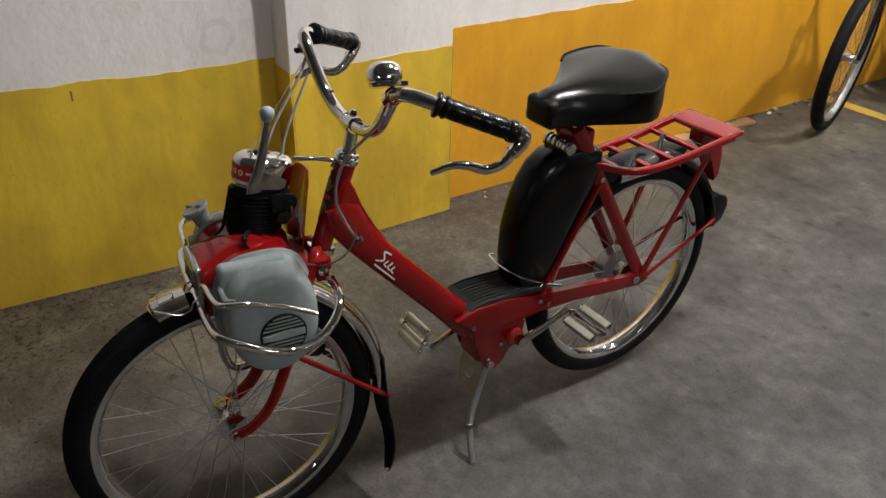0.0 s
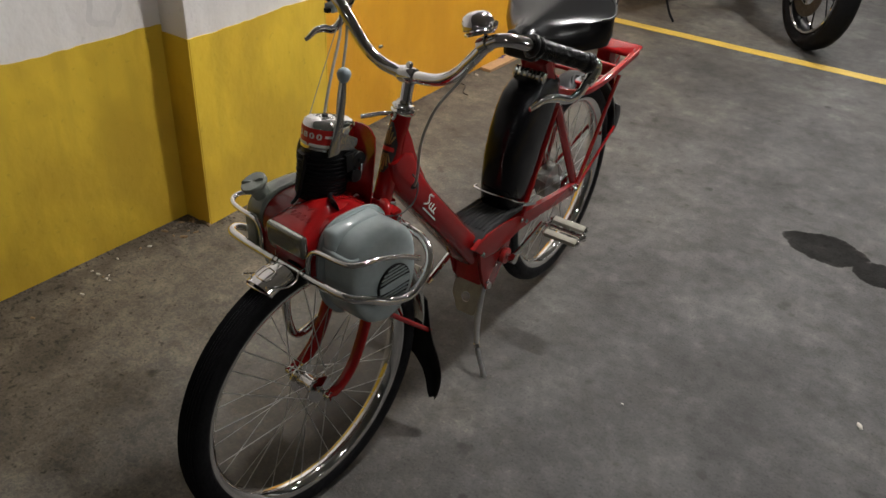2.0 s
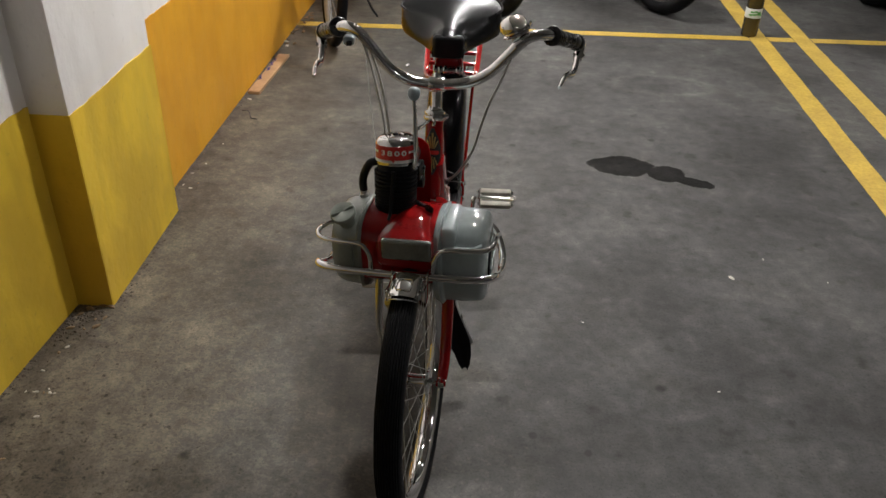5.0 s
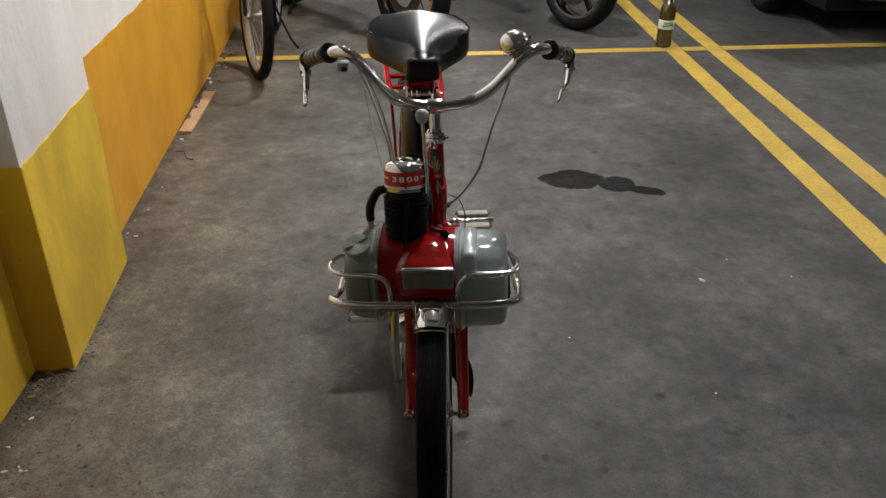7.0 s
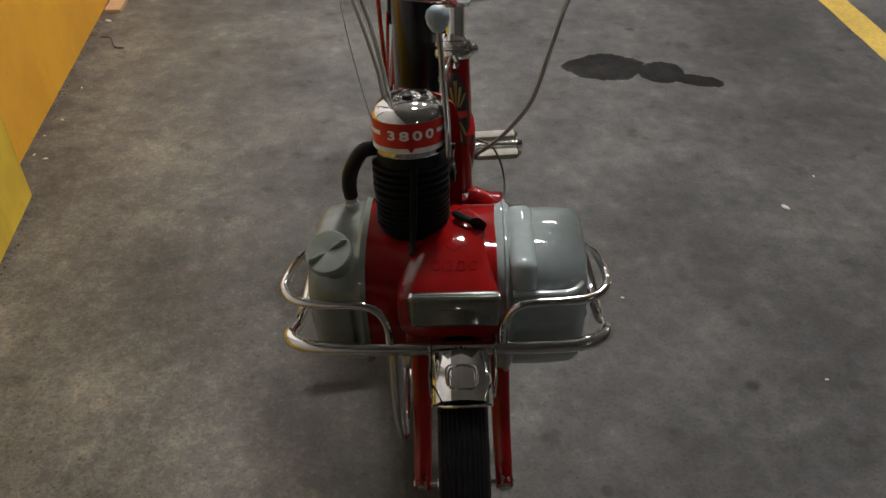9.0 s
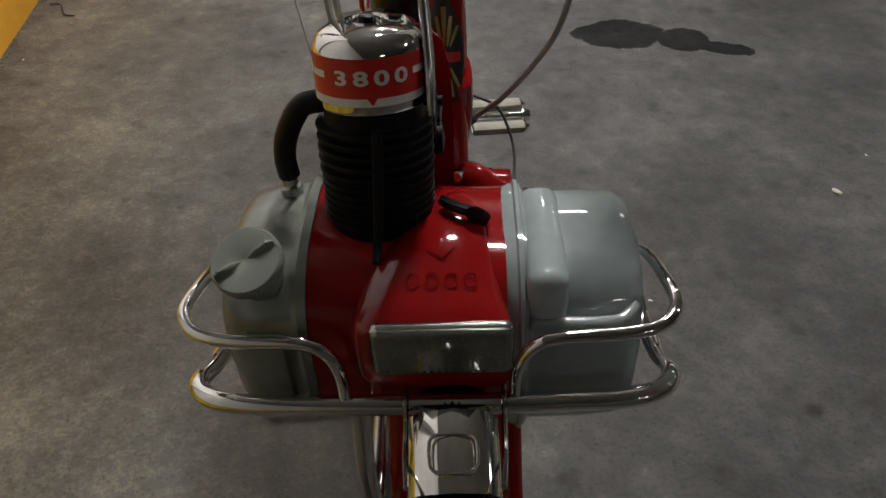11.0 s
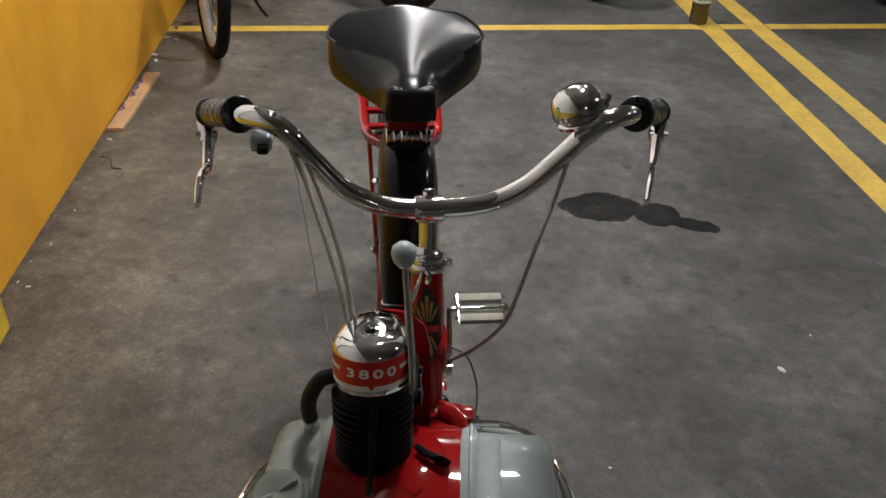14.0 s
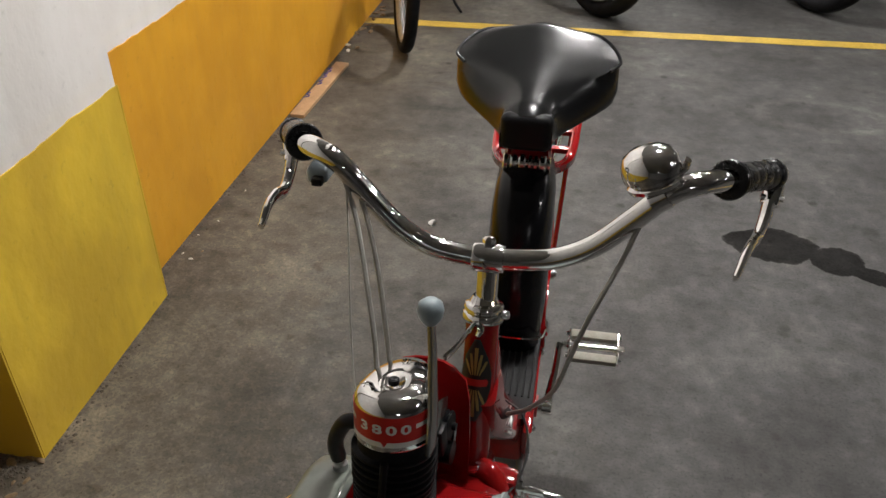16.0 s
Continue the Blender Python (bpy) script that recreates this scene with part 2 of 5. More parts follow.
    k.new(ramp(spill, [(0.9, (0.06, 0.06, 0.06)), (1.0, (0.32, 0.32, 0.32))]), p.inputs["Specular IOR Level"])
    b = n.new("ShaderNodeBump")
    b.inputs["Strength"].default_value, b.inputs["Distance"].default_value = 0.35, 0.004
    k.new(math2("ADD", fine, math2("MULTIPLY", grit, 0.6)), b.inputs["Height"])
    k.new(b.outputs[0], p.inputs["Normal"])
    return m


CONCRETE = concrete()


# ---- mesh helpers ----
def part(name, bm, material, parent=None, label="", m=None, smooth=True):
    """Links a bmesh as one mesh object under a thing or a part."""
    if m is not None:
        bmesh.ops.transform(bm, matrix=m, verts=bm.verts)
    bmesh.ops.recalc_face_normals(bm, faces=bm.faces)
    me = bpy.data.meshes.new(name)
    bm.to_mesh(me)
    bm.free()
    me.materials.append(material)
    if smooth:
        me.shade_smooth()
        me.set_sharp_from_angle(angle=radians(40))
    ob = new(name, me)
    if parent:
        ob.parent = parent
    if label:
        tagged(ob, label=label)
    return ob


def thing(name, label, category, group="", at=(0, 0, 0), kind=""):
    ob = new(name)
    ob.location = at
    ob.empty_display_size = 0.1
    return tagged(ob, label, category, group, kind)


def smooth_path(pts, n=6, closed=False):
    """A Catmull-Rom curve through the points."""
    pts = [Vector(p) for p in pts]
    out, c = [], len(pts)
    for i in range(c if closed else c - 1):
        if closed:
            p0, p1, p2, p3 = pts[i - 1], pts[i], pts[(i + 1) % c], pts[(i + 2) % c]
        else:
            p1, p2 = pts[i], pts[i + 1]
            p0 = pts[i - 1] if i else p1 * 2 - p2
            p3 = pts[i + 2] if i + 2 < c else p2 * 2 - p1
        for j in range(n):
            t = j / n
            out.append(0.5 * (2 * p1 + (p2 - p0) * t + (2 * p0 - 5 * p1 + 4 * p2 - p3) * t * t + (3 * p1 - p0 - 3 * p2 + p3) * t ** 3))
    if not closed:
        out.append(pts[-1])
    return out


def tube(bm, pts, r, seg=10, n=6, closed=False, flat=1.0, straight=False):
    """A round bar along a path; r is one radius or (start, end); flat squeezes it sideways."""
    path = [Vector(p) for p in pts] if straight else smooth_path(pts, n, closed)
    c = len(path)
    up, rings = None, []
    for i, p in enumerate(path):
        a = path[i - 1] if (i or closed) else p
        b = path[(i + 1) % c] if (i + 1 < c or closed) else p
        d = (b - a).normalized()
        if up is None:
            up = Vector((1, 0, 0)) if abs(d.x) < 0.9 else Vector((0, 0, 1))
        up = (up - d * up.dot(d)).normalized()
        side = d.cross(up)
        rr = r[0] + (r[1] - r[0]) * i / max(c - 1, 1) if isinstance(r, tuple) else r
        rings.append([bm.verts.new(p + (up * math.cos(q) * flat + side * math.sin(q)) * rr) for q in (2 * math.pi * s / seg for s in range(seg))])
    for i in range(c if closed else c - 1):
        A, B = rings[i], rings[(i + 1) % c]
        for s in range(seg):
            bm.faces.new((A[s], A[(s + 1) % seg], B[(s + 1) % seg], B[s]))
    if not closed:
        bm.faces.new(rings[0][::-1]), bm.faces.new(rings[-1])
    return bm


def lathe(bm, profile, seg=32, m=None, closed=False):
    """Turns (radius, height) pairs round z; closed: the profile is a ring."""
    rings = []
    for r, h in profile:
        if r < 1e-6:
            v = bm.verts.new((0, 0, h))
            rings.append([v] * seg)
        else:
            rings.append([bm.verts.new((r * math.cos(2 * math.pi * s / seg), r * math.sin(2 * math.pi * s / seg), h)) for s in range(seg)])
    c = len(rings)
    for i in range(c if closed else c - 1):
        A, B = rings[i], rings[(i + 1) % c]
        for s in range(seg):
            f = []
            for v in (A[s], A[(s + 1) % seg], B[(s + 1) % seg], B[s]):
                if v not in f:
                    f.append(v)
            if len(f) > 2:
                bm.faces.new(f)
    if m is not None:
        bmesh.ops.transform(bm, matrix=m, verts=list({v for r in rings for v in r}))
    return bm


def box(bm, lo, hi, bevel=0.0, seg=2, m=None):
    r = bmesh.ops.create_cube(bm, size=1)
    vs = r["verts"]
    for v in vs:
        v.co = Vector([lo[i] if v.co[i] < 0 else hi[i] for i in range(3)])
    if bevel:
        es = list({e for v in vs for e in v.link_edges})
        g = bmesh.ops.bevel(bm, geom=es, offset=bevel, segments=seg, affect="EDGES", profile=0.6)
        vs = list({v for f in g["faces"] for v in f.verts} | {v for v in vs if v.is_valid})
    if m is not None:
        bmesh.ops.transform(bm, matrix=m, verts=vs)
    return bm


def loft(bm, rings, cap=True):
    """Skins equal-length rings of points."""
    R = [[bm.verts.new(p) for p in ring] for ring in rings]
    k = len(R[0])
    for A, B in zip(R, R[1:]):
        for s in range(k):
            bm.faces.new((A[s], A[(s + 1) % k], B[(s + 1) % k], B[s]))
    if cap:
        bm.faces.new(R[0][::-1]), bm.faces.new(R[-1])
    return bm


def oval(cx, cy, rx, ry, k=32, e=2.6):
    """A squared-off oval as (u, v) pairs."""
    out = []
    for i in range(k):
        a = 2 * math.pi * i / k
        c, s = math.cos(a), math.sin(a)
        out.append((cx + rx * math.copysign(abs(c) ** (2 / e), c), cy + ry * math.copysign(abs(s) ** (2 / e), s)))
    return out


def plate(bm, outline, x0, x1, bevel=0.0):
    """A side-view outline of (y, z) pairs, thick from x0 to x1."""
    a = [bm.verts.new((x0, y, z)) for y, z in outline]
    b = [bm.verts.new((x1, y, z)) for y, z in outline]
    k = len(a)
    fs = [bm.faces.new(a), bm.faces.new(b[::-1])]
    for s in range(k):
        fs.append(bm.faces.new((a[s], b[s], b[(s + 1) % k], a[(s + 1) % k])))
    if bevel:
        es = [e for e in {e for f in fs[:2] for e in f.edges}]
        bmesh.ops.bevel(bm, geom=es, offset=bevel, segments=3, affect="EDGES", profile=0.5)
    return bm


def B():
    return bmesh.new()


# ---- the garage ----
def strip(name, x0, x1, y0, y1, z0, z1, material, label, category="wall", bevel=0.0):
    return tagged(part(name, box(B(), (x0, y0, z0), (x1, y1, z1), bevel), material, None, smooth=bevel > 0), label, category, kind="structure")


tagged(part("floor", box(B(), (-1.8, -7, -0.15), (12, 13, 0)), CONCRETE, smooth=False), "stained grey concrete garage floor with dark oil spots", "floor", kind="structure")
tagged(part("ceiling", box(B(), (-1.8, -7, CEIL), (12, 13, CEIL + 0.2)), CEILING, smooth=False), "plain grey concrete garage ceiling", "ceiling", kind="structure")


def painted_wall(name, x_face, y0, y1, z_paint, paint, label):
    """A wall whose face is at x_face, painted below z_paint, white above."""
    w = tagged(part(name, box(B(), (-1.6, y0, 0), (x_face, y1, CEIL)), PLASTER, smooth=False), label, "wall", kind="structure")
    return w


def paint_coat(parent, x_face, y0, y1, z, material, name="dado"):
    """A thin coat of paint with an uneven, hand-cut upper edge."""
    bm, k = B(), max(6, int((y1 - y0) / 0.02))
    a, b = [], []
    for i in range(k + 1):
        y = y0 + (y1 - y0) * i / k
        zz = z(y) + 0.008 * noise.noise((y * 7, x_face, 3.1)) + 0.005 * noise.noise((y * 29, x_face, 1.7))
        a.append((bm.verts.new((x_face, y, 0.0)), bm.verts.new((x_face, y, zz))))
        b.append((bm.verts.new((x_face + 0.003, y, 0.0)), bm.verts.new((x_face + 0.003, y, zz))))
    for i in range(k):
        bm.faces.new((b[i][0], b[i + 1][0], b[i + 1][1], b[i][1]))
        bm.faces.new((b[i][1], b[i + 1][1], a[i + 1][1], a[i][1]))
    bm.faces.new((b[0][0], b[0][1], a[0][1], a[0][0]))
    bm.faces.new((b[k][0], a[k][0], a[k][1], b[k][1]))
    return part(name, bm, material, parent, smooth=False)


def swung(x, y, deg):
    """A turn about an upright axis at (x, y)."""
    return Matrix.Translation((x, y, 0)) @ pose(0, 0, 0, 0, 0, deg) @ Matrix.Translation((-x, -y, 0))


w1 = painted_wall("wall_west_near", -1.052, -7, 0.60, 0, YELLOW, "rough white wall with a yellow painted lower half")
w1.data.transform(swung(-1.052, 0.575, -3.9))
nc = paint_coat(w1, -1.052, -7, 0.60, lambda y: 0.612 + 0.025 * max(0, min(1.5, 0.3 - y)), YELLOW)
nc.data.transform(swung(-1.052, 0.575, -3.9))
w2 = tagged(part("wall_west_far", box(B(), (-1.4, 1.14, 0), (-1.02, 13, CEIL)), PLASTER, smooth=False, m=Matrix.Translation((-1.02, 1.14, 0)) @ pose(0, 0, 0, 0, 0, -0.9) @ Matrix.Translation((1.02, -1.14, 0))),
            "rough white wall with an orange painted lower half", "wall", kind="structure")
oc = paint_coat(w2, -1.02, 1.14, 13, lambda y: 0.624, ORANGE)
oc.data.transform(Matrix.Translation((-1.02, 1.14, 0)) @ pose(0, 0, 0, 0, 0, -0.9) @ Matrix.Translation((1.02, -1.14, 0)))
w3 = tagged(part("pillar", box(B(), (-1.4, 0.575, 0), (-0.948, 1.14, CEIL), 0.006), PLASTER), "white pillar standing proud of the wall, yellow below", "pillar", kind="structure")
paint_coat(w3, -0.948, 0.578, 1.137, lambda y: 0.593, YELLOW)
part("dado", box(B(), (-1.074, 0.572, 0), (-0.945, 0.576, 0.593)), YELLOW, w3, smooth=False)
part("dado", box(B(), (-1.02, 1.139, 0), (-0.945, 1.143, 0.593)), YELLOW, w3, smooth=False)
# smudges and a scratch on the near wall
SMUDGE = mat("grey_smudge", (0.70, 0.675, 0.65), 0.7, var=0.3, scale=40, second=(0.80, 0.77, 0.74))
NEAR = swung(-1.052, 0.575, -3.9)


def smudge(y, z, ry, rz, hole, material, name):
    """A thin worn patch on the near wall, round or ring-shaped, with an uneven rim."""
    bm, rows = B(), []
    for i in range(64):
        a = 2 * math.pi * i / 64
        w = 1 + 0.25 * noise.noise((math.cos(a) * 1.5 + y, math.sin(a) * 1.5, z))
        rows.append([bm.verts.new((-1.0505, y + ry * k * w * math.cos(a), z + rz * k * w * math.sin(a))) for k in (max(hole, 0.02), 1.0)])
    for i in range(64):
        u, v = rows[i], rows[(i + 1) % 64]
        bm.faces.new((u[0], u[1], v[1], v[0]))
    return part(name, bm, material, w1, "", NEAR, False)


smudge(0.415, 0.690, 0.050, 0.052, 0.66, SMUDGE, "smudge_ring")
smudge(0.500, 0.712, 0.022, 0.026, 0.0, SMUDGE, "smudge")
SCRATCH = mat("dark_scratch", (0.22, 0.15, 0.04), 0.8, var=0.3, scale=60)
part("scratch", box(B(), (-1.0495, 0.008, 0.572), (-1.0485, 0.013, 0.600)), SCRATCH, w1, "", NEAR, False)
# unseen walls closing the room, their grey chosen for the bounce they give
strip("unseen_wall_south", -1.8, 12, -7.2, -7, 0, CEIL, BARE, "unseen plain bare concrete garage wall")
strip("unseen_wall_north", -1.4, 12, 13, 13.2, 0, CEIL, BARE, "unseen plain bare concrete garage wall")
strip("unseen_wall_east", 12, 12.2, -7.2, 13.2, 0, CEIL, BARE, "unseen plain bare concrete garage wall")


def floor_line(a, b, w):
    """A painted line on the floor from a to b, with slightly ragged edges."""
    a, b = Vector((*a, 0)), Vector((*b, 0))
    d = (b - a).normalized()
    s = Vector((-d.y, d.x, 0)) * w / 2
    k = max(4, int((b - a).length / 0.06))
    bm, row = B(), []
    for i in range(k + 1):
        p = a + (b - a) * i / k
        j1, j2 = (0.004 * noise.noise((p.x * 14, p.y * 14, q)) for q in (0.3, 7.7))
        row.append([bm.verts.new(p + s * (1 + j1 / w * 2) + Vector((0, 0, h))) for h in (0.0, 0.0018)] + [bm.verts.new(p - s * (1 + j2 / w * 2) + Vector((0, 0, h))) for h in (0.0018, 0.0)])
    for u, v in zip(row, row[1:]):
        for q in range(3):
            bm.faces.new((u[q], v[q], v[q + 1], u[q + 1]))
    return tagged(part("parking_line", bm, LINE, smooth=False), "worn yellow painted parking line on concrete", "floor marking", "parking lines", "structure")


floor_line((1.594, -0.2), (1.824, 8.0), 0.104)
floor_line((1.866, -0.2), (2.062, 8.0), 0.100)
floor_line((-0.985, 3.37), (1.640, 3.455), 0.075)
floor_line((1.752, 3.458), (1.900, 3.463), 0.075)
floor_line((2.006, 3.466), (6.0, 3.59), 0.075)

# ceiling lamps, unseen and partly added as fill: long battens with a glowing diffuser
for lx, ly, hx, hy, power in LAMPS:
    glow = bpy.data.materials.new("glowing_diffuser")
    glow.use_nodes = True
    glow.node_tree.nodes["Principled BSDF"].inputs["Emission Color"].default_value = (0.97, 0.945, 0.925, 1)
    glow.node_tree.nodes["Principled BSDF"].inputs["Emission Strength"].default_value = power
    t = thing("unseen_ceiling_lamp", "unseen long white batten lamp glowing under the ceiling", "lamp", "ceiling lamps", (lx, ly, CEIL))
    part("housing", box(B(), (-hx - 0.03, -hy - 0.03, -0.03), (hx + 0.03, hy + 0.03, 0), 0.008), PLASTER, t)
    part("diffuser", loft(B(), [[Vector((u, v, z)) for u, v in oval(0, 0, hx * k, hy * k, 24, 8)] for z, k in ((-0.030, 1.0), (-0.045, 0.98), (-0.055, 0.90))]), glow, t, "glowing white diffuser")


# ---- the red moped ----
moped = thing("moped", "shiny red moped with chrome guard bars parked on its stand", "moped")
PIVOT_LOW, PIVOT_HIGH = Vector((0, 0.206, 0.608)), Vector((0, 0.268, 0.785))


def turned(deg):
    """A turn about the steering axis."""
    ax = (PIVOT_HIGH - PIVOT_LOW).normalized()
    return Matrix.Translation(PIVOT_LOW) @ Matrix.Rotation(radians(deg), 4, ax) @ Matrix.Translation(-PIVOT_LOW)


STEER, FORK, BARS = Matrix.Translation((0.003, 0, 0)) @ turned(-8.0), Matrix.Translation((-0.008, 0, 0)) @ turned(-6.6), Matrix.Translation((-0.004, 0, 0)) @ turned(-1.5)
AXLE_F, AXLE_R = Vector((0, 0, 0.288)), Vector((0, 1.000, 0.302))
TO_X = Matrix.Rotation(radians(90), 4, "Y")


def wheel(name, axle, m, label):
    """A spoked wheel: chrome rim, ribbed black tyre, hub and spokes."""
    at = m @ Matrix.Translation(axle) @ TO_X
    rim = part(name, lathe(B(), [(0.243, -0.018), (0.246, -0.0205), (0.240, -0.0205), (0.230, -0.013), (0.2255, 0), (0.230, 0.013), (0.240, 0.0205), (0.246, 0.0205), (0.243, 0.018), (0.234, 0)], 72, at, True), CHROME, moped, label)
    prof = []
    for i in range(64):
        a = 2 * math.pi * i / 64
        c, s = math.cos(a), math.sin(a)
        r = 0.2630 + 0.0250 * math.copysign(abs(c) ** 0.8, c)
        if c > 0.55 and i % 2:
            r -= 0.0022
        prof.append((r, 0.0260 * s))
    part("tyre", lathe(B(), prof, 80, at, True), RUBBER, rim, "black rubber tyre with circular ribs")
    hub = lathe(B(), [(0.0, -0.034), (0.008, -0.034), (0.009, -0.030), (0.028, -0.028), (0.029, -0.023), (0.016, -0.020), (0.014, 0.0), (0.016, 0.020), (0.029, 0.023), (0.028, 0.028), (0.009, 0.030), (0.008, 0.034), (0, 0.034)], 24, at)
    part("hub", hub, CHROME, rim, "chrome wheel hub")
    ax = tube(B(), [(-0.062, 0, 0), (0.062, 0, 0)], 0.0042, 8, straight=True)
    for sx in (-1, 1):
        lathe(ax, [(0, 0.0), (0.0125, 0.0), (0.0125, 0.003), (0.0105, 0.003), (0.0105, 0.012), (0.006, 0.013), (0.005, 0.017), (0, 0.017)], 12, pose(0.048 * sx, 0, 0, 0, 90 * sx, 0))
    part("axle", ax, DULL, rim, "axle with nuts", m @ Matrix.Translation(axle))
    for side in (-1, 1):
        for lead in (-1, 1):
            a0 = radians(78 * lead)
            p = Vector((0.026 * side, 0.0225 * math.cos(a0), 0.0225 * math.sin(a0)))
            q = Vector((0.004 * side, 0.229, 0))
            me = None
            for i in range(9):
                ang = radians(40 * i + 5 * (1 + side) + 10 * (1 + lead))
                mm = m @ Matrix.Translation(axle) @ Matrix.Rotation(ang, 4, "X")
                if me is None:
                    ob = part("spoke", tube(B(), [p, q], 0.0009, 5, straight=True), ALU, rim)
                    me = ob.data
                else:
                    ob = new("spoke", me)
                    ob.parent = rim
                ob.matrix_local = mm
    return rim


wheel("front_wheel", AXLE_F, FORK, "chrome front wheel rim")
rw = wheel("rear_wheel", AXLE_R, Matrix.Identity(4), "chrome rear wheel rim")
# rear drum hub and sprocket
part("drum", lathe(B(), [(0, -0.03), (0.046, -0.03), (0.05, -0.026), (0.05, 0.004), (0.045, 0.008), (0.02, 0.01), (0.018, 0.028), (0, 0.028)], 32, Matrix.Translation(AXLE_R + Vector((-0.012, 0, 0))) @ TO_X), ALU, rw, "grey drum brake hub")
spr = lathe(B(), [(0.0, -0.0015), (0.034, -0.0015), (0.034, 0.0015), (0, 0.0015)], 36, Matrix.Translation(AXLE_R + Vector((-0.05, 0, 0))) @ TO_X)
part("sprocket", spr, DULL, rw)

# frame: pressed steel beam sweeping down from the steering head to the footboard
def beam_ring(p, n, h, w, k=20):
    """An upright squared oval across the beam at p, with n the way of its height."""
    p, n = Vector((0, *p)), Vector((0, *n)).normalized()
    return [p + Vector((u, 0, 0)) + n * v for u, v in oval(0, 0, w, h, k, 4.0)]


rings = []
for p, n, h, w in [((0.232, 0.690), (0.93, 0.36), 0.020, 0.0165), ((0.246, 0.668), (0.86, 0.51), 0.038, 0.0185), ((0.272, 0.622), (0.79, 0.62), 0.0335, 0.0215), ((0.312, 0.571), (0.785, 0.62), 0.0305, 0.0255), ((0.348, 0.530), (0.785, 0.62), 0.0300, 0.0290), ((0.402, 0.4705), (0.785, 0.62), 0.0305, 0.032),
                   ((0.466, 0.398), (0.77, 0.64), 0.0305, 0.033), ((0.499, 0.362), (0.72, 0.69), 0.033, 0.034), ((0.53, 0.330), (0.55, 0.83), 0.036, 0.034)]:
    rings.append(beam_ring(p, n, h, w))
frame_ob = part("frame", loft(B(), rings), RED, moped, "red pressed steel step-through frame")
# gusset web behind the head
part("gusset", plate(B(), [(0.256, 0.750), (0.270, 0.715), (0.284, 0.678), (0.306, 0.636), (0.336, 0.594), (0.31, 0.565), (0.25, 0.600), (0.222, 0.640), (0.240, 0.715)], -0.014, 0.014, 0.007), RED, frame_ob)
# lower body under the footboard, running back to the rear axle as two arms
for sx in (-1, 1):
    lo = [(0.475, 0.372), (0.53, 0.388), (0.60, 0.382), (0.70, 0.362), (0.80, 0.345), (0.92, 0.325), (1.005, 0.314), (1.045, 0.308), (1.05, 0.285), (1.02, 0.276), (0.92, 0.292), (0.80, 0.310), (0.70, 0.322), (0.655, 0.315), (0.60, 0.305), (0.53, 0.322)]
    x = 0.046 * sx
    part("side_arm", plate(B(), lo, x - 0.007, x + 0.007, 0.004), RED, frame_ob)
for sx in (-1, 1):
    x = 0.040 * sx
    part("bracket", plate(B(), [(0.515, 0.345), (0.645, 0.333), (0.668, 0.298), (0.660, 0.258), (0.625, 0.242), (0.612, 0.212), (0.590, 0.196), (0.566, 0.206), (0.548, 0.236), (0.532, 0.285)], x - 0.005, x + 0.005, 0.003), RED, frame_ob)
part("web", box(B(), (-0.036, 0.548, 0.222), (0.036, 0.61, 0.34), 0.008), DARKRED, frame_ob)
for y, z in [(0.517, 0.341), (0.60, 0.262), (0.70, 0.344), (0.725, 0.33), (0.566, 0.232)]:
    for sx in (-1, 1):
        part("bolt", lathe(B(), [(0, 0), (0.006, 0), (0.006, 0.003), (0.003, 0.006), (0, 0.006)], 8, pose(0.052 * sx if y > 0.65 or y < 0.53 else 0.045 * sx, y, z, 0, 90 * sx, 0)), DULL, frame_ob)
HEAD_SHIFT = Vector((-0.006, 0, 0))
head = tube(B(), [PIVOT_LOW + HEAD_SHIFT, PIVOT_HIGH + HEAD_SHIFT + Vector((0, 0, -0.01))], 0.0185, 28, straight=True)
part("head_tube", head, RED, frame_ob)
part("head_ring", lathe(B(), [(0.0, -0.008), (0.0245, -0.008), (0.0268, -0.003), (0.0255, 0.004), (0.0, 0.006)], 24, Matrix.Translation(HEAD_SHIFT) @ look(PIVOT_LOW, PIVOT_LOW * 2 - PIVOT_HIGH)), CHROME, frame_ob, "chrome steering ring")
board = plate(B(), [(0.50, 0.375), (0.525, 0.392), (0.56, 0.396), (0.66, 0.388), (0.735, 0.376), (0.735, 0.366), (0.66, 0.376), (0.56, 0.384), (0.51, 0.366)], -0.050, 0.050, 0.002)
fb = part("footboard", board, MAT, frame_ob, "black ribbed rubber footboard")
for i in range(9):
    x = -0.042 + i * 0.0105
    part("rib", tube(B(), [(x, 0.53, 0.395), (x, 0.56, 0.398), (x, 0.66, 0.390), (x, 0.72, 0.381)], 0.002, 5, 3), MAT, fb)

# seat stays, struts
def bar(name, a, b, r, material, parent, flat=1.0, label="", m=None):
    return part(name, tube(B(), [a, b], r, 10, straight=True, flat=flat), material, parent, label, m)


for sx in (-1, 1):
    bar("seat_stay", (0.044 * sx, 1.03, 0.292), (0.030 * sx, 0.778, 0.728), 0.0165, RED, frame_ob, 0.45)
    bar("strut", (0.050 * sx, 0.70, 0.355), (0.036 * sx, 0.853, 0.59), 0.0075, RED, frame_ob)
    bar("rack_strut", (0.052 * sx, 1.022, 0.305), (0.068 * sx, 1.16, 0.585), 0.010, RED, frame_ob, 0.5)
    bar("mudguard_stay", (0.052 * sx, 1.03, 0.295), (0.034 * sx, 1.29, 0.375), 0.006, RED, frame_ob, 0.7)
    part("bolt", lathe(B(), [(0, 0), (0.0065, 0), (0.0065, 0.003), (0, 0.005)], 8, pose(0.042 * sx, 0.853, 0.60, 0, 90 * sx, 0)), DULL, frame_ob)
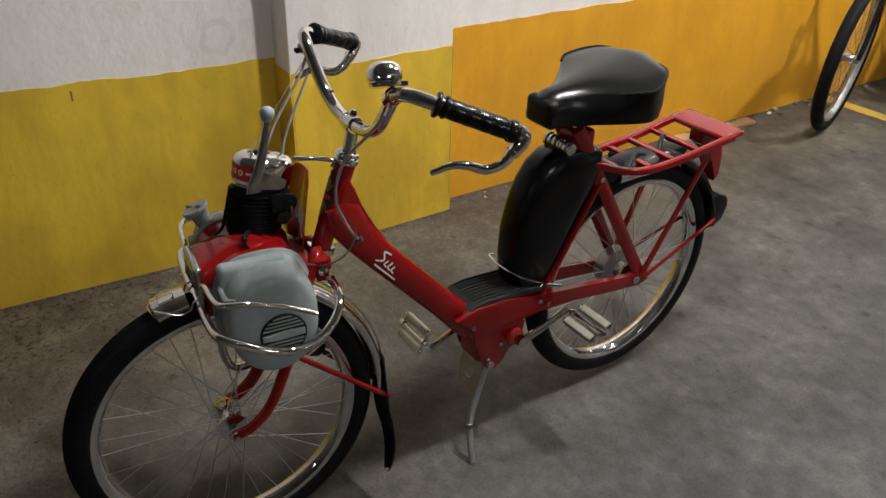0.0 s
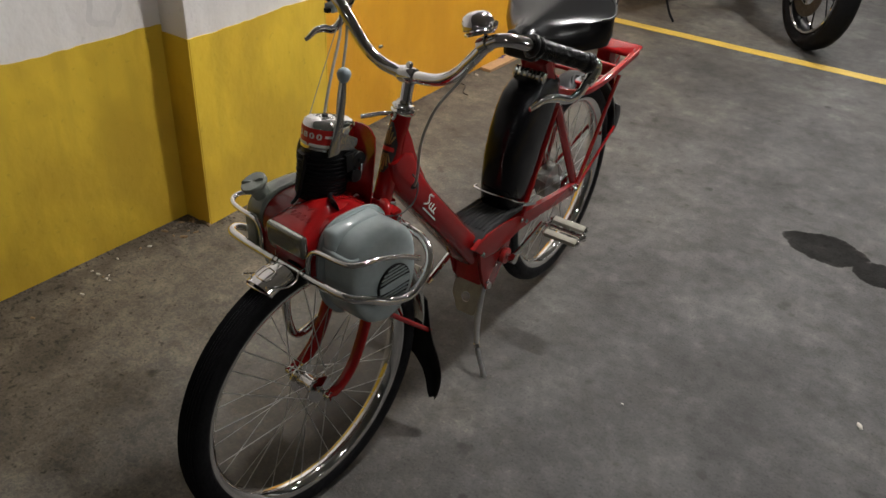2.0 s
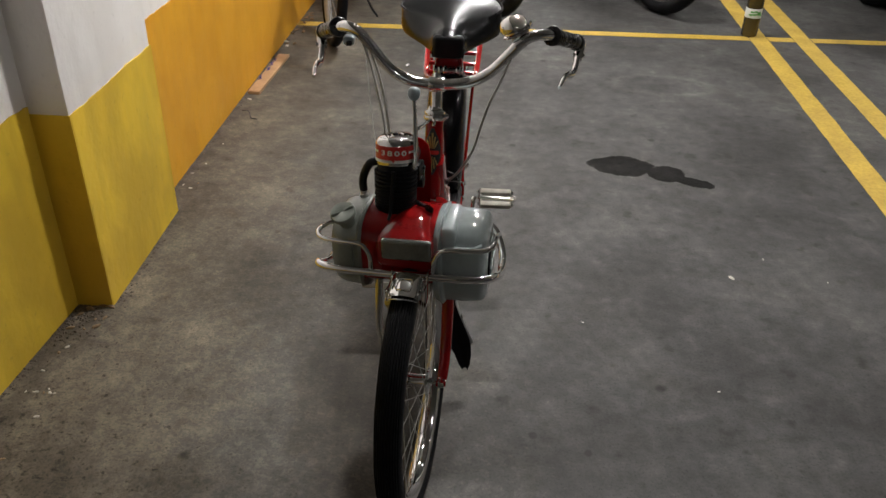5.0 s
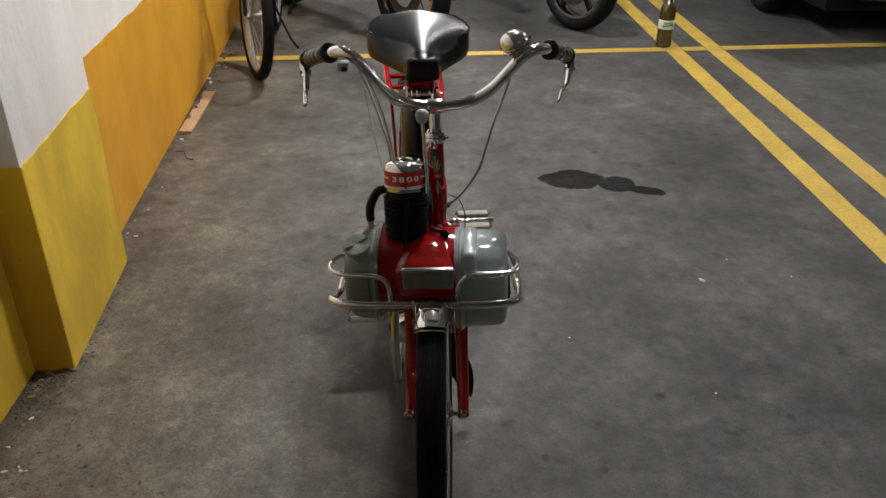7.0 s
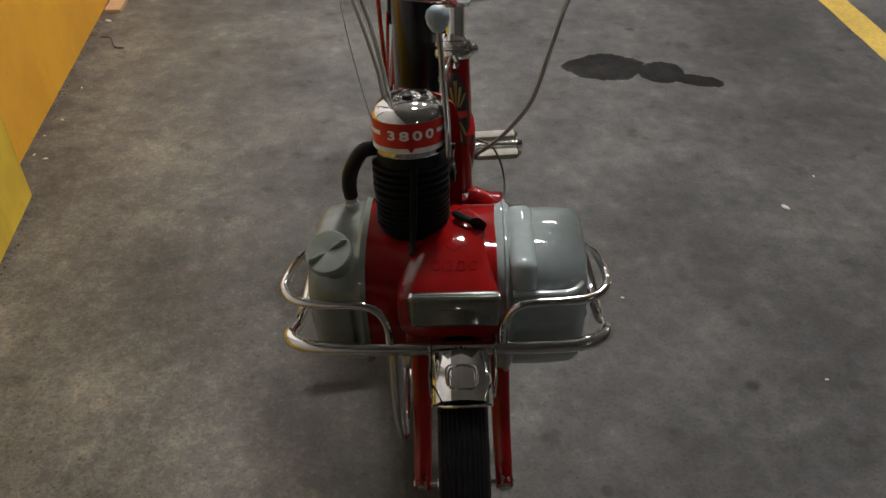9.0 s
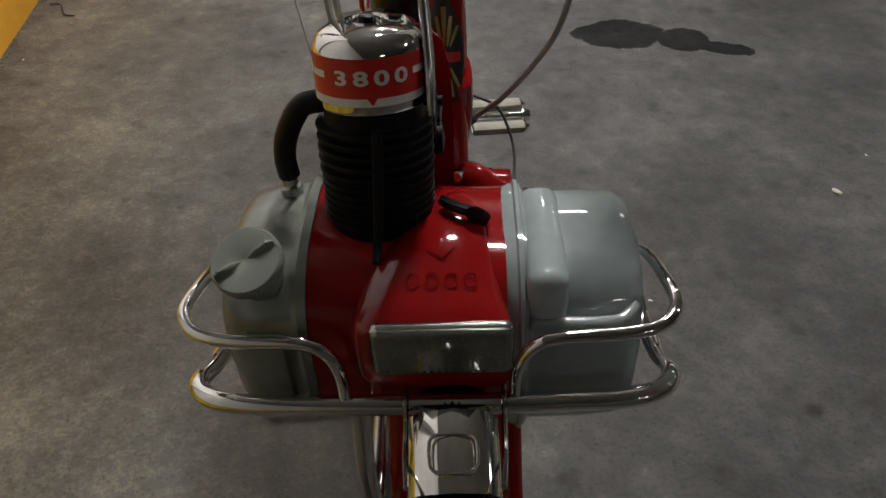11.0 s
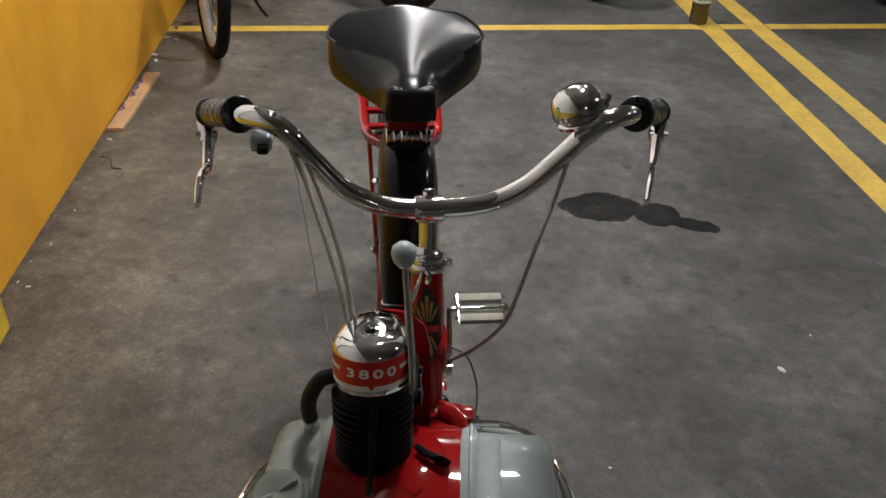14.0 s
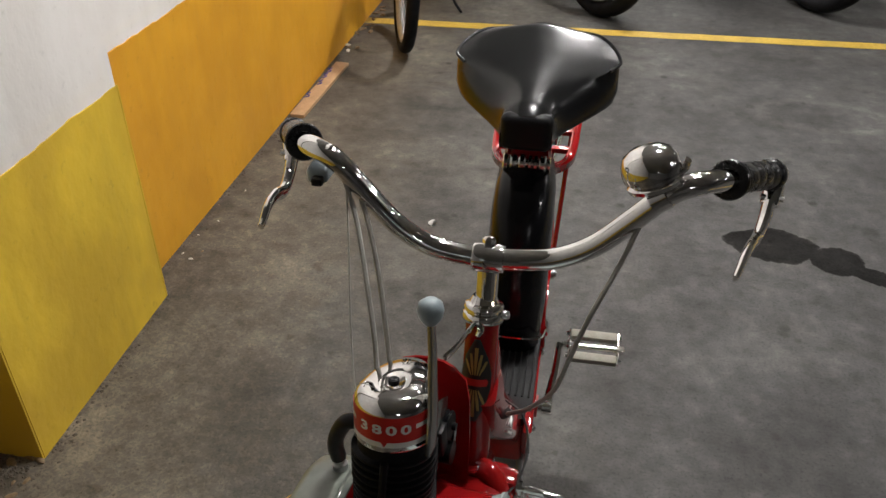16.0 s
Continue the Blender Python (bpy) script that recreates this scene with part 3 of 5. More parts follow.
part("seat_lug", box(B(), (-0.030, 0.775, 0.650), (0.030, 0.832, 0.720), 0.012, 3), RED, frame_ob, "red seat lug")
clampb = tube(B(), [(-0.038, 0.758, 0.690), (0.038, 0.758, 0.690)], 0.0085, 12, straight=True)
for x, w, r in ((-0.033, 0.005, 0.016), (-0.021, 0.006, 0.0145), (-0.007, 0.006, 0.0155), (0.006, 0.003, 0.0145), (0.015, 0.003, 0.0145), (0.026, 0.006, 0.0155), (0.036, 0.003, 0.013)):
    lathe(clampb, [(0.0, -w), (r * 0.86, -w), (r, -w * 0.6), (r, w * 0.6), (r * 0.86, w), (0, w)], 12, pose(x, 0.758, 0.690, 0, 90, 0))
part("saddle_clamp", clampb, DULL, frame_ob, "chromed bolt and washers of the saddle clamp")
part("seat_post", tube(B(), [(0, 0.80, 0.70), (0, 0.81, 0.77)], 0.012, 12, straight=True), CHROME, frame_ob)

# rear mudguard
def guard(bm, axle, r, w, a0, a1, depth=0.010, n=36, th=0.0016):
    """A shallow trough over a wheel, from a0 to a1 degrees (0 is to the rear, 90 up)."""
    rings = []
    sec = [(-w, -depth), (-w * 0.96, -depth * 0.3), (-w * 0.7, 0.004), (0, 0.008), (w * 0.7, 0.004), (w * 0.96, -depth * 0.3), (w, -depth)]
    full = sec + [(u * 0.97, v - th) for u, v in reversed(sec)]
    for i in range(n + 1):
        a = radians(a0 + (a1 - a0) * i / n)
        rings.append([Vector((axle[0] + u, axle[1] + (r + v) * math.cos(a), axle[2] + (r + v) * math.sin(a))) for u, v in full])
    return loft(bm, rings)


TAIL = Matrix.Translation((0, -0.060, 0.008))
part("rear_mudguard", guard(B(), AXLE_R, 0.309, 0.034, 10, 150), BLACK, moped, "black rear mudguard")
# tail lamp
tl = part("tail_lamp", plate(B(), [(1.335, 0.345), (1.335, 0.425), (1.352, 0.438), (1.385, 0.425), (1.398, 0.395), (1.385, 0.355), (1.352, 0.340)], -0.032, 0.032, 0.006), BLACK, moped, "black housing of the tail lamp", TAIL)
part("lens", plate(B(), [(1.392, 0.365), (1.392, 0.415), (1.404, 0.41), (1.408, 0.39), (1.404, 0.37)], -0.024, 0.024, 0.003), DARKRED, tl, "", TAIL)

# luggage rack
RAIL = [(0.034, 0.795, 0.655), (0.040, 0.850, 0.632), (0.060, 0.905, 0.616), (0.071, 0.960, 0.609), (0.076, 1.060, 0.613), (0.081, 1.225, 0.634)]


def flat_rail(pts, half_w, half_h):
    """A flat steel bar along a path, its width level across the way."""
    path, rings = smooth_path(pts, 4), []
    for i, p in enumerate(path):
        d = (path[min(i + 1, len(path) - 1)] - path[max(i - 1, 0)]).normalized()
        side = d.cross(Vector((0, 0, 1))).normalized()
        up = side.cross(d)
        rings.append([p + side * u + up * v for u, v in oval(0, 0, half_w, half_h, 12, 5)])
    return loft(B(), rings)


rack = part("luggage_rack", flat_rail(RAIL, 0.0085, 0.008), RED, moped, "red pressed steel luggage rack")
part("side_rail", flat_rail([(-x, y, z) for x, y, z in RAIL], 0.0085, 0.008), RED, rack)
for y, w, z in [(0.895, 0.056, 0.617), (0.975, 0.072, 0.609), (1.045, 0.075, 0.612), (1.120, 0.077, 0.620)]:
    part("cross_bar", box(B(), (-w, y - 0.0085, z - 0.005), (w, y + 0.0085, z + 0.005), 0.003), RED, rack)
part("rear_plate", box(B(), (-0.085, 1.192, 0.628), (0.085, 1.262, 0.642), 0.007, 3, Matrix.Translation((0, 1.235, 0.638)) @ pose(0, 0, 0, 5) @ Matrix.Translation((0, -1.235, -0.638))), RED, rack, "wide red end plate")
part("end_fin", plate(B(), [(1.195, 0.630), (1.258, 0.630), (1.272, 0.60), (1.288, 0.55), (1.290, 0.495), (1.272, 0.483), (1.262, 0.525), (1.238, 0.575), (1.195, 0.600)], -0.02, 0.02, 0.004), RED, rack)
part("under_rack_pump", tube(B(), [(0.018, 0.92, 0.585), (0.030, 1.07, 0.592)], 0.021, 20, straight=True), CHROME, rack, "chrome cylinder under the rack")
part("under_rack_box", box(B(), (-0.045, 0.90, 0.575), (0.005, 1.17, 0.597), 0.008), BLACK, rack)
part("strap", tube(B(), [(0.03, 0.94, 0.60), (0.012, 0.99, 0.618), (0.02, 1.04, 0.60), (-0.02, 1.10, 0.625), (-0.03, 1.14, 0.605)], 0.006, 8), BLACK, rack, "black rubber strap")
part("strap", tube(B(), [(-0.05, 0.96, 0.60), (0.0, 1.00, 0.61), (0.045, 1.08, 0.59)], 0.006, 8), BLACK, rack, "black rubber strap")

# black fairing in front of the rear wheel
rings = []
for z, y0, y1, w in [(0.376, 0.622, 0.716, 0.040), (0.40, 0.613, 0.728, 0.048), (0.46, 0.606, 0.752, 0.051), (0.53, 0.608, 0.785, 0.052), (0.59, 0.621, 0.822, 0.052), (0.635, 0.640, 0.845, 0.051), (0.668, 0.662, 0.842, 0.047), (0.688, 0.688, 0.815, 0.038), (0.694, 0.715, 0.79, 0.025)]:
    rings.append([Vector((u, v + 0.023, z - 0.010 * min(1, (z - 0.376) / 0.2) + 0.02 * (v - 0.7))) for u, v in oval(0, (y0 + y1) / 2, w, (y1 - y0) / 2, 36, 3.0)])
bag = part("toolbox_fairing", loft(B(), rings), LEATHER, moped, "black glossy box before the rear wheel")
part("wire_strap", tube(B(), [(-0.048, 0.64, 0.435), (-0.045, 0.626, 0.436), (0.0, 0.620, 0.437), (0.045, 0.626, 0.436), (0.053, 0.66, 0.415), (0.056, 0.70, 0.395)], 0.0022, 6), CHROME, bag, "chrome wire strap")
part("clip", tube(B(), [(0.057, 0.69, 0.395), (0.058, 0.75, 0.372)], 0.0045, 8, straight=True), CHROME, bag)

# saddle: a wide fan at the rear, straight sides running in to a narrow squared nose, deep skirt
rings, edge = [], []
for t in range(27):
    y = 0.694 + 0.277 * (t / 26) ** 0.85
    s = min(1, max(0, (y - 0.722) / 0.150))
    s = s * s * (3 - 2 * s) * 0.45 + s * 0.55
    w = 0.041 + 0.095 * s
    if y > 0.858:
        w *= math.sqrt(max(0.04, 1 - 0.97 * ((y - 0.858) / 0.113) ** 2.1))
    f = min(1, max(0, (y - 0.70) / 0.24))
    top = 0.812 + 0.046 * f ** 1.1 - (0.010 if t == 0 else 0) - 0.006 * max(0, (y - 0.925) / 0.046) ** 2
    rim = top - 0.004 - 0.018 * (1 - f) - 0.009 * s
    bot = 0.748 + 0.010 * s
    wt = min(w * 0.985, 0.038 + 0.097 * s ** 1.6) if y < 0.858 else w * 0.985
    ring = [Vector((-w * 0.96, y, bot)), Vector((-w, y, bot + (rim - bot) * 0.3)), Vector((-w * 0.45 - wt * 0.55, y, bot + (rim - bot) * 0.72)), Vector((-wt, y, rim))]
    for i in range(1, 16):
        u = -1 + i / 8
        # the crown: a soft ridge along the middle, the flanks a little hollow
        ridge = (1 - abs(u) ** 2.4) * (1 - 0.25 * s) + 0.25 * s * math.exp(-(u / 0.38) ** 2)
        ring.append(Vector((wt * u, y, rim + (top - rim) * ridge)))
    ring += [Vector((-p.x, p.y, p.z)) for p in reversed(ring[:4])]
    rings.append(ring)
    edge.append((wt * 1.01, y, rim))
saddle = part("saddle", loft(B(), rings), VINYL, moped, "wide black vinyl saddle")
back = edge[13:]
part("piping", tube(B(), [(-x, y, z) for x, y, z in back] + [(0, back[-1][1] + 0.002, back[-1][2])] + list(reversed(back)), 0.0027, 8, 2), BLACK, saddle)
part("nose_cap", box(B(), (-0.040, 0.688, 0.744), (0.040, 0.716, 0.803), 0.016, 4), BLACK, saddle, "squared black saddle nose")

# cranks and pedals
CRANK = Vector((0, 0.637, 0.272))
crank = part("crank", tube(B(), [(-0.075, *CRANK.yz), (0.075, *CRANK.yz)], 0.008, 12, straight=True), DULL, moped, "chrome pedal crank")
PR, PL = Vector((0.090, 0.757, 0.320)), Vector((-0.100, 0.500, 0.206))
part("bottom_bracket", lathe(B(), [(0, -0.056), (0.02, -0.056), (0.02, 0.056), (0, 0.056)], 20, Matrix.Translation(CRANK) @ TO_X), DARKRED, crank)
for pp, sx in ((PR, 1), (PL, -1)):
    arm = tube(B(), [(0.072 * sx, *CRANK.yz), (0.080 * sx, *((CRANK + pp) / 2).yz), (0.084 * sx, *pp.yz)], (0.0085, 0.0065), 8, 4)
    lathe(arm, [(0, -0.008), (0.013, -0.008), (0.013, 0.008), (0, 0.008)], 14, Matrix.Translation((0.072 * sx, *CRANK.yz)) @ TO_X)
    part("crank_arm", arm, CHROME, crank, "chrome crank arm")
    tilt = Matrix.Translation(pp) @ Matrix.Rotation(radians(20 if sx > 0 else 62), 4, "X") @ Matrix.Translation(-pp)
    ped = tube(B(), [pp, pp + Vector((0.108 * sx, 0, 0))], 0.0060, 12, straight=True)
    for o in (0.012, 0.101):
        box(ped, (pp.x + o * sx - 0.0015, pp.y - 0.033, pp.z - 0.005), (pp.x + o * sx + 0.0015, pp.y + 0.033, pp.z + 0.005), 0.001, 1)
        lathe(ped, [(0, -0.004), (0.0095, -0.004), (0.0105, 0.0), (0.0095, 0.004), (0, 0.004)], 14, Matrix.Translation(pp + Vector((o * sx, 0, 0))) @ TO_X)
        for dy in (-0.0235, 0.0235):
            lathe(ped, [(0, 0), (0.0045, 0), (0.0040, 0.004), (0, 0.005)], 8, Matrix.Translation(pp + Vector(((o + (0.002 if o > 0.05 else -0.002)) * sx, dy, 0))) @ Matrix.Rotation(radians(90 * sx * (1 if o > 0.05 else -1)), 4, "Y"))
    lathe(ped, [(0, 0), (0.0095, 0), (0.0085, 0.007), (0.005, 0.010), (0, 0.011)], 14, Matrix.Translation(pp + Vector((0.104 * sx, 0, 0))) @ Matrix.Rotation(radians(90 * sx), 4, "Y"))
    part("pedal", ped, CHROME, crank, "pedal with a chrome spindle", tilt)
    for dy in (-0.0235, 0.0235):
        blk = box(B(), (pp.x + (0.0140 if sx > 0 else -0.0990), pp.y + dy - 0.0085, pp.z - 0.0075), (pp.x + (0.0990 if sx > 0 else -0.0140), pp.y + dy + 0.0085, pp.z + 0.0075), 0.003)
        part("pedal_block", blk, IVORY, crank, "ivory rubber pedal block", tilt)

# centre stand
stand = part("stand", tube(B(), [(-0.05, 0.575, 0.215), (0.05, 0.575, 0.215)], 0.008, 10, straight=True), ALU, moped, "grey metal centre stand")


def pierced_web():
    """A sheet facing forwards with a round hole, drawn in towards its lower end."""
    bm, k, c = B(), 36, Vector((-0.004, 0, 0.170))
    def edge(a):
        u, v = math.cos(a), math.sin(a)
        half = 0.040 if v > 0 else 0.040 - 0.016 * -v
        r = min(half / max(abs(u), 1e-6), (0.046 if v > 0 else 0.038) / max(abs(v), 1e-6))
        return r * u + (0.010 if v < 0 else 0.0) * -v, r * v
    loops = []
    for dy in (-0.0015, 0.0015):
        for hole in (True, False):
            row = []
            for i in range(k):
                a = 2 * math.pi * i / k
                u, v = (0.0125 * math.cos(a), 0.0125 * math.sin(a)) if hole else edge(a)
                row.append(bm.verts.new((c.x + u, 0.556 + 0.36 * v + dy, c.z + v)))
            loops.append(row)
    for p, q in ((0, 1), (1, 3), (3, 2), (2, 0)):
        for i in range(k):
            j = (i + 1) % k
            bm.faces.new((loops[p][i], loops[p][j], loops[q][j], loops[q][i]))
    bmesh.ops.recalc_face_normals(bm, faces=bm.faces[:])
    return bm


part("stand_web", pierced_web(), ALU, stand, "pierced grey stand plate", None, False)
leg = []
for x, y, z, rx, ry in [(0.034, 0.573, 0.212, 0.0060, 0.0110), (0.035, 0.562, 0.180, 0.0065, 0.0105), (0.040, 0.547, 0.145, 0.0065, 0.0095), (0.051, 0.527, 0.108, 0.0060, 0.0075), (0.064, 0.511, 0.077, 0.0058, 0.0062), (0.080, 0.503, 0.043, 0.0056, 0.0058), (0.094, 0.500, 0.012, 0.0062, 0.0062), (0.097, 0.499, 0.003, 0.0075, 0.0075)]:
    leg.append([Vector((x + u, y + v, z)) for u, v in oval(0, 0, rx, ry, 14, 3)])
part("leg", loft(B(), leg), ALU, stand, "worn grey stand leg")
part("leg_collar", lathe(B(), [(0.0060, -0.006), (0.0085, -0.005), (0.0085, 0.005), (0.0060, 0.006)], 16, look((0.064, 0.511, 0.077), (0.080, 0.503, 0.043)), True), CHROME, stand)


# ---- front fork, engine, guard bars ----
fork = part("fork", tube(B(), [(0, 0.200, 0.600), (0.030, 0.185, 0.605), (0.050, 0.160, 0.570), (0.051, 0.135, 0.490), (0.051, 0.113, 0.423), (0.052, 0.072, 0.335), (0.053, 0.030, 0.296), (0.053, -0.006, 0.288)], (0.0165, 0.0115), 12, flat=0.8), RED, moped, "red curved front fork", FORK)
part("fork_leg", tube(B(), [(0, 0.200, 0.600), (-0.030, 0.185, 0.605), (-0.050, 0.160, 0.570), (-0.051, 0.135, 0.490), (-0.051, 0.113, 0.423), (-0.052, 0.072, 0.335), (-0.053, 0.030, 0.296), (-0.053, -0.006, 0.288)], (0.0165, 0.0115), 12, flat=0.8), RED, fork, "", FORK)
part("yoke", box(B(), (-0.060, 0.130, 0.580), (0.046, 0.212, 0.608), 0.010, 3), RED, fork, "red fork yoke", FORK)
part("yoke_lip", box(B(), (-0.030, 0.178, 0.570), (0.047, 0.202, 0.611), 0.005, 2), RED, fork, "", STEER)
part("yoke_bolt", lathe(B(), [(0, 0), (0.009, 0), (0.009, 0.006), (0.004, 0.008), (0.004, 0.030), (0, 0.031)], 8, STEER @ pose(0.047, 0.188, 0.594, 0, 90, 0)), CHROME, fork)
for sx in (-1, 1):
    bar("mudguard_stay", (0.050 * sx, 0.118, 0.432), (0.032 * sx, 0.318, 0.245), 0.0055, RED, fork, 0.6, "", FORK)
# stiff wing plate beside the cylinder
rings = []
for z, y, w in [(0.605, 0.168, 0.046), (0.67, 0.176, 0.048), (0.715, 0.184, 0.047), (0.738, 0.190, 0.042), (0.750, 0.193, 0.028)]:
    c = -0.050
    sec = [(-w, 0.0), (-w * 0.55, 0.006), (0, 0.008), (w * 0.55, 0.006), (w, 0.0)]
    rings.append([Vector((c + u, y + v, z)) for u, v in sec] + [Vector((c + u, y + v + 0.003, z)) for u, v in reversed(sec)])
part("shield_plate", loft(B(), rings), RED, fork, "upright red shield plate", STEER)

def side_rings(xs):
    """Squared ovals across the sideways axis: (x, y0, y1, z0, z1, squareness)."""
    return [[Vector((x, u, v)) for u, v in oval((y0 + y1) / 2, (z0 + z1) / 2, (y1 - y0) / 2, (z1 - z0) / 2, 44, e)] for x, y0, y1, z0, z1, e in xs]


engine = part("engine", loft(B(), side_rings([(-0.106, 0.0, 0.165, 0.510, 0.653, 3.2), (-0.085, -0.001, 0.166, 0.510, 0.654, 3.0), (-0.04, -0.001, 0.160, 0.510, 0.655, 2.8), (0.0, 0.0, 0.155, 0.510, 0.653, 2.8), (0.034, 0.0, 0.155, 0.510, 0.651, 3.0)])), RED, moped, "red engine housing over the front wheel", STEER)
# hood over the lamp: slopes up from the lamp and blends back into the housing
HOOD = [(-0.016, -0.066, 0.037, 0.578, 0.6365, 6), (-0.012, -0.071, 0.0375, 0.574, 0.6405, 5), (0.000, -0.074, 0.037, 0.568, 0.6455, 3.8), (0.014, -0.073, 0.035, 0.566, 0.6500, 3.2), (0.032, -0.068, 0.034, 0.566, 0.6575, 2.8), (0.055, -0.058, 0.033, 0.57, 0.6620, 2.5), (0.085, -0.044, 0.031, 0.58, 0.6610, 2.3), (0.12, -0.028, 0.026, 0.59, 0.6480, 2.2)]
rings = []
for y, x0, x1, z0, z1, e in HOOD:
    rings.append([Vector((u, y, v)) for u, v in oval((x0 + x1) / 2, (z0 + z1) / 2, (x1 - x0) / 2, (z1 - z0) / 2, 40, e)])
part("lamp_hood", loft(B(), rings), RED, engine, "red hood of the headlamp", STEER)
for i in range(4):
    x = -0.030 + i * 0.013
    part("embossed_mark", tube(B(), [Vector((x + u, 0.014 + v, 0.6520 + 0.36 * v - abs(x + 0.017) * 0.05)) for u, v in oval(0, 0, 0.0040, 0.0050, 12, 3)], 0.0006, 6, 1, True), RED, engine, "", STEER)
part("embossed_mark", tube(B(), [Vector((x, y, 0.6555 + 0.30 * (y - 0.022))) for x, y in ((-0.020, 0.036), (-0.010, 0.029), (-0.002, 0.037))], 0.0006, 6, 1), RED, engine, "", STEER)
LAMPM = STEER @ Matrix.Translation((0.006, 0.017, -0.0115)) @ Matrix.Diagonal((1.03, 1, 1, 1))
part("apron", box(B(), (-0.066, -0.012, 0.545), (0.036, 0.03, 0.590), 0.010, 3), RED, engine, "", STEER)
lamp = part("headlamp", box(B(), (-0.0630, -0.0415, 0.611), (0.0300, -0.030, 0.654), 0.006, 3), DULL, engine, "rectangular headlamp with a narrow metal rim", LAMPM)
part("lamp_glass", box(B(), (-0.0622, -0.0440, 0.6118), (0.0292, -0.035, 0.6532), 0.006, 3), LENS, lamp, "ribbed clear lamp glass", LAMPM)
for i in range(17):
    x = -0.0555 + i * 0.0049
    part("rib", box(B(), (x - 0.0009, -0.0446, 0.617), (x + 0.0009, -0.0430, 0.638 if 3 < i < 13 else 0.631)), LENS, lamp, "", LAMPM, False)


# fuel tank on one side, magneto cover on the other
def side_shell(xs, name, material, label):
    rings = []
    for x, y0, y1, z0, z1, e in xs:
        rings.append([Vector((x, u, v)) for u, v in oval((y0 + y1) / 2, (z0 + z1) / 2, (y1 - y0) / 2, (z1 - z0) / 2, 44, e)])
    return part(name, loft(B(), rings), material, moped, label, STEER)


def drum_rings(xs, top=3.8, low=2.5, k=44):
    """Sideways sections with squared shoulders above and a round belly below."""
    out = []
    for x, y0, y1, z0, z1 in xs:
        cy, cz, ry, rz = (y0 + y1) / 2, (z0 + z1) / 2, (y1 - y0) / 2, (z1 - z0) / 2
        ring = []
        for i in range(k):
            a = 2 * math.pi * i / k
            c, q = math.cos(a), math.sin(a)
            e = 2 / (top if q > 0 else low)
            ring.append(Vector((x, cy + ry * math.copysign(abs(c) ** e, c), cz + rz * math.copysign(abs(q) ** e, q))))
        out.append(ring)
    return out


cover = part("magneto_cover", loft(B(), drum_rings([(0.0330, 0.000, 0.160, 0.458, 0.651), (0.0400, -0.003, 0.163, 0.455, 0.654), (0.0480, -0.003, 0.163, 0.455, 0.654), (0.0520, 0.003, 0.157, 0.460, 0.649), (0.0940, 0.003, 0.156, 0.462, 0.649), (0.1180, 0.005, 0.154, 0.464, 0.648), (0.1260, 0.009, 0.150, 0.469, 0.645), (0.1300, 0.016, 0.144, 0.477, 0.639), (0.1320, 0.026, 0.134, 0.488, 0.629), (0.1328, 0.040, 0.121, 0.502, 0.614)], 2.9, 2.05)), GREY, moped, "pale blue-grey engine cover", STEER)
part("cover_boss", box(B(), (0.047, 0.006, 0.602), (0.076, 0.118, 0.6550), 0.013, 4), GREY, cover, "", STEER)
part("cover_step", tube(B(), [(0.050, 0.008, 0.6150), (0.085, 0.006, 0.6145), (0.112, 0.008, 0.6150), (0.124, 0.020, 0.6175)], 0.0052, 10, 4), GREY, cover, "", STEER)
part("cover_bead", tube(B(), [p + Vector((0.0015, 0, 0)) for p in drum_rings([(0.043, -0.0035, 0.1635, 0.4545, 0.6545)], 2.9, 2.05, 60)[0]], 0.0028, 6, 1, True), GREY, cover, "", STEER)
# vent grille: round dark recess with horizontal slats
VC = Vector((0.118, 0.088, 0.542))
part("vent", lathe(B(), [(0, 0.0), (0.038, 0.0), (0.0395, 0.0015), (0.0395, 0.004), (0.037, 0.005), (0.0355, 0.003), (0, 0.003)], 40, STEER @ pose(0.1318, *VC.yz, 0, 90, 0)), BLACK, cover, "round black ventilation grille")
for i in range(11):
    dz = (i - 5) * 0.0066
    w = math.sqrt(max(0.0, 0.0365 ** 2 - dz * dz))
    if abs(i - 5) > 1 and w > 0.004:
        part("slat", box(B(), (0.1345, VC.y - w, VC.z + dz - 0.0011), (0.1372, VC.y + w, VC.z + dz + 0.0011)), GREY, cover, "", STEER, False)
part("badge_plate", plate(B(), [(VC.y - 0.036, VC.z - 0.005), (VC.y - 0.01, VC.z - 0.007), (VC.y + 0.036, VC.z - 0.006), (VC.y + 0.036, VC.z + 0.006), (VC.y + 0.01, VC.z + 0.008), (VC.y - 0.036, VC.z + 0.006)], 0.1345, 0.1385, 0.001), GREY, cover, "", STEER)

tank = side_shell([(-0.105, -0.002, 0.165, 0.495, 0.656, 3.4), (-0.111, -0.004, 0.167, 0.493, 0.658, 3.4), (-0.116, 0.0, 0.163, 0.497, 0.653, 3.4), (-0.140, 0.001, 0.162, 0.498, 0.652, 3.4), (-0.156, 0.004, 0.160, 0.501, 0.649, 3.3), (-0.165, 0.010, 0.154, 0.507, 0.643, 3.2), (-0.170, 0.019, 0.145, 0.516, 0.634, 3.0), (-0.172, 0.035, 0.13, 0.53, 0.62, 2.8)], "fuel_tank", SHADEDGREY, "pale blue-grey fuel tank")
part("tank_rib", box(B(), (-0.150, -0.005, 0.54), (-0.122, 0.008, 0.615), 0.005, 2), SHADEDGREY, tank, "", STEER)
capm = STEER @ pose(-0.139, 0.018, 0.665, 24, -8, 0)
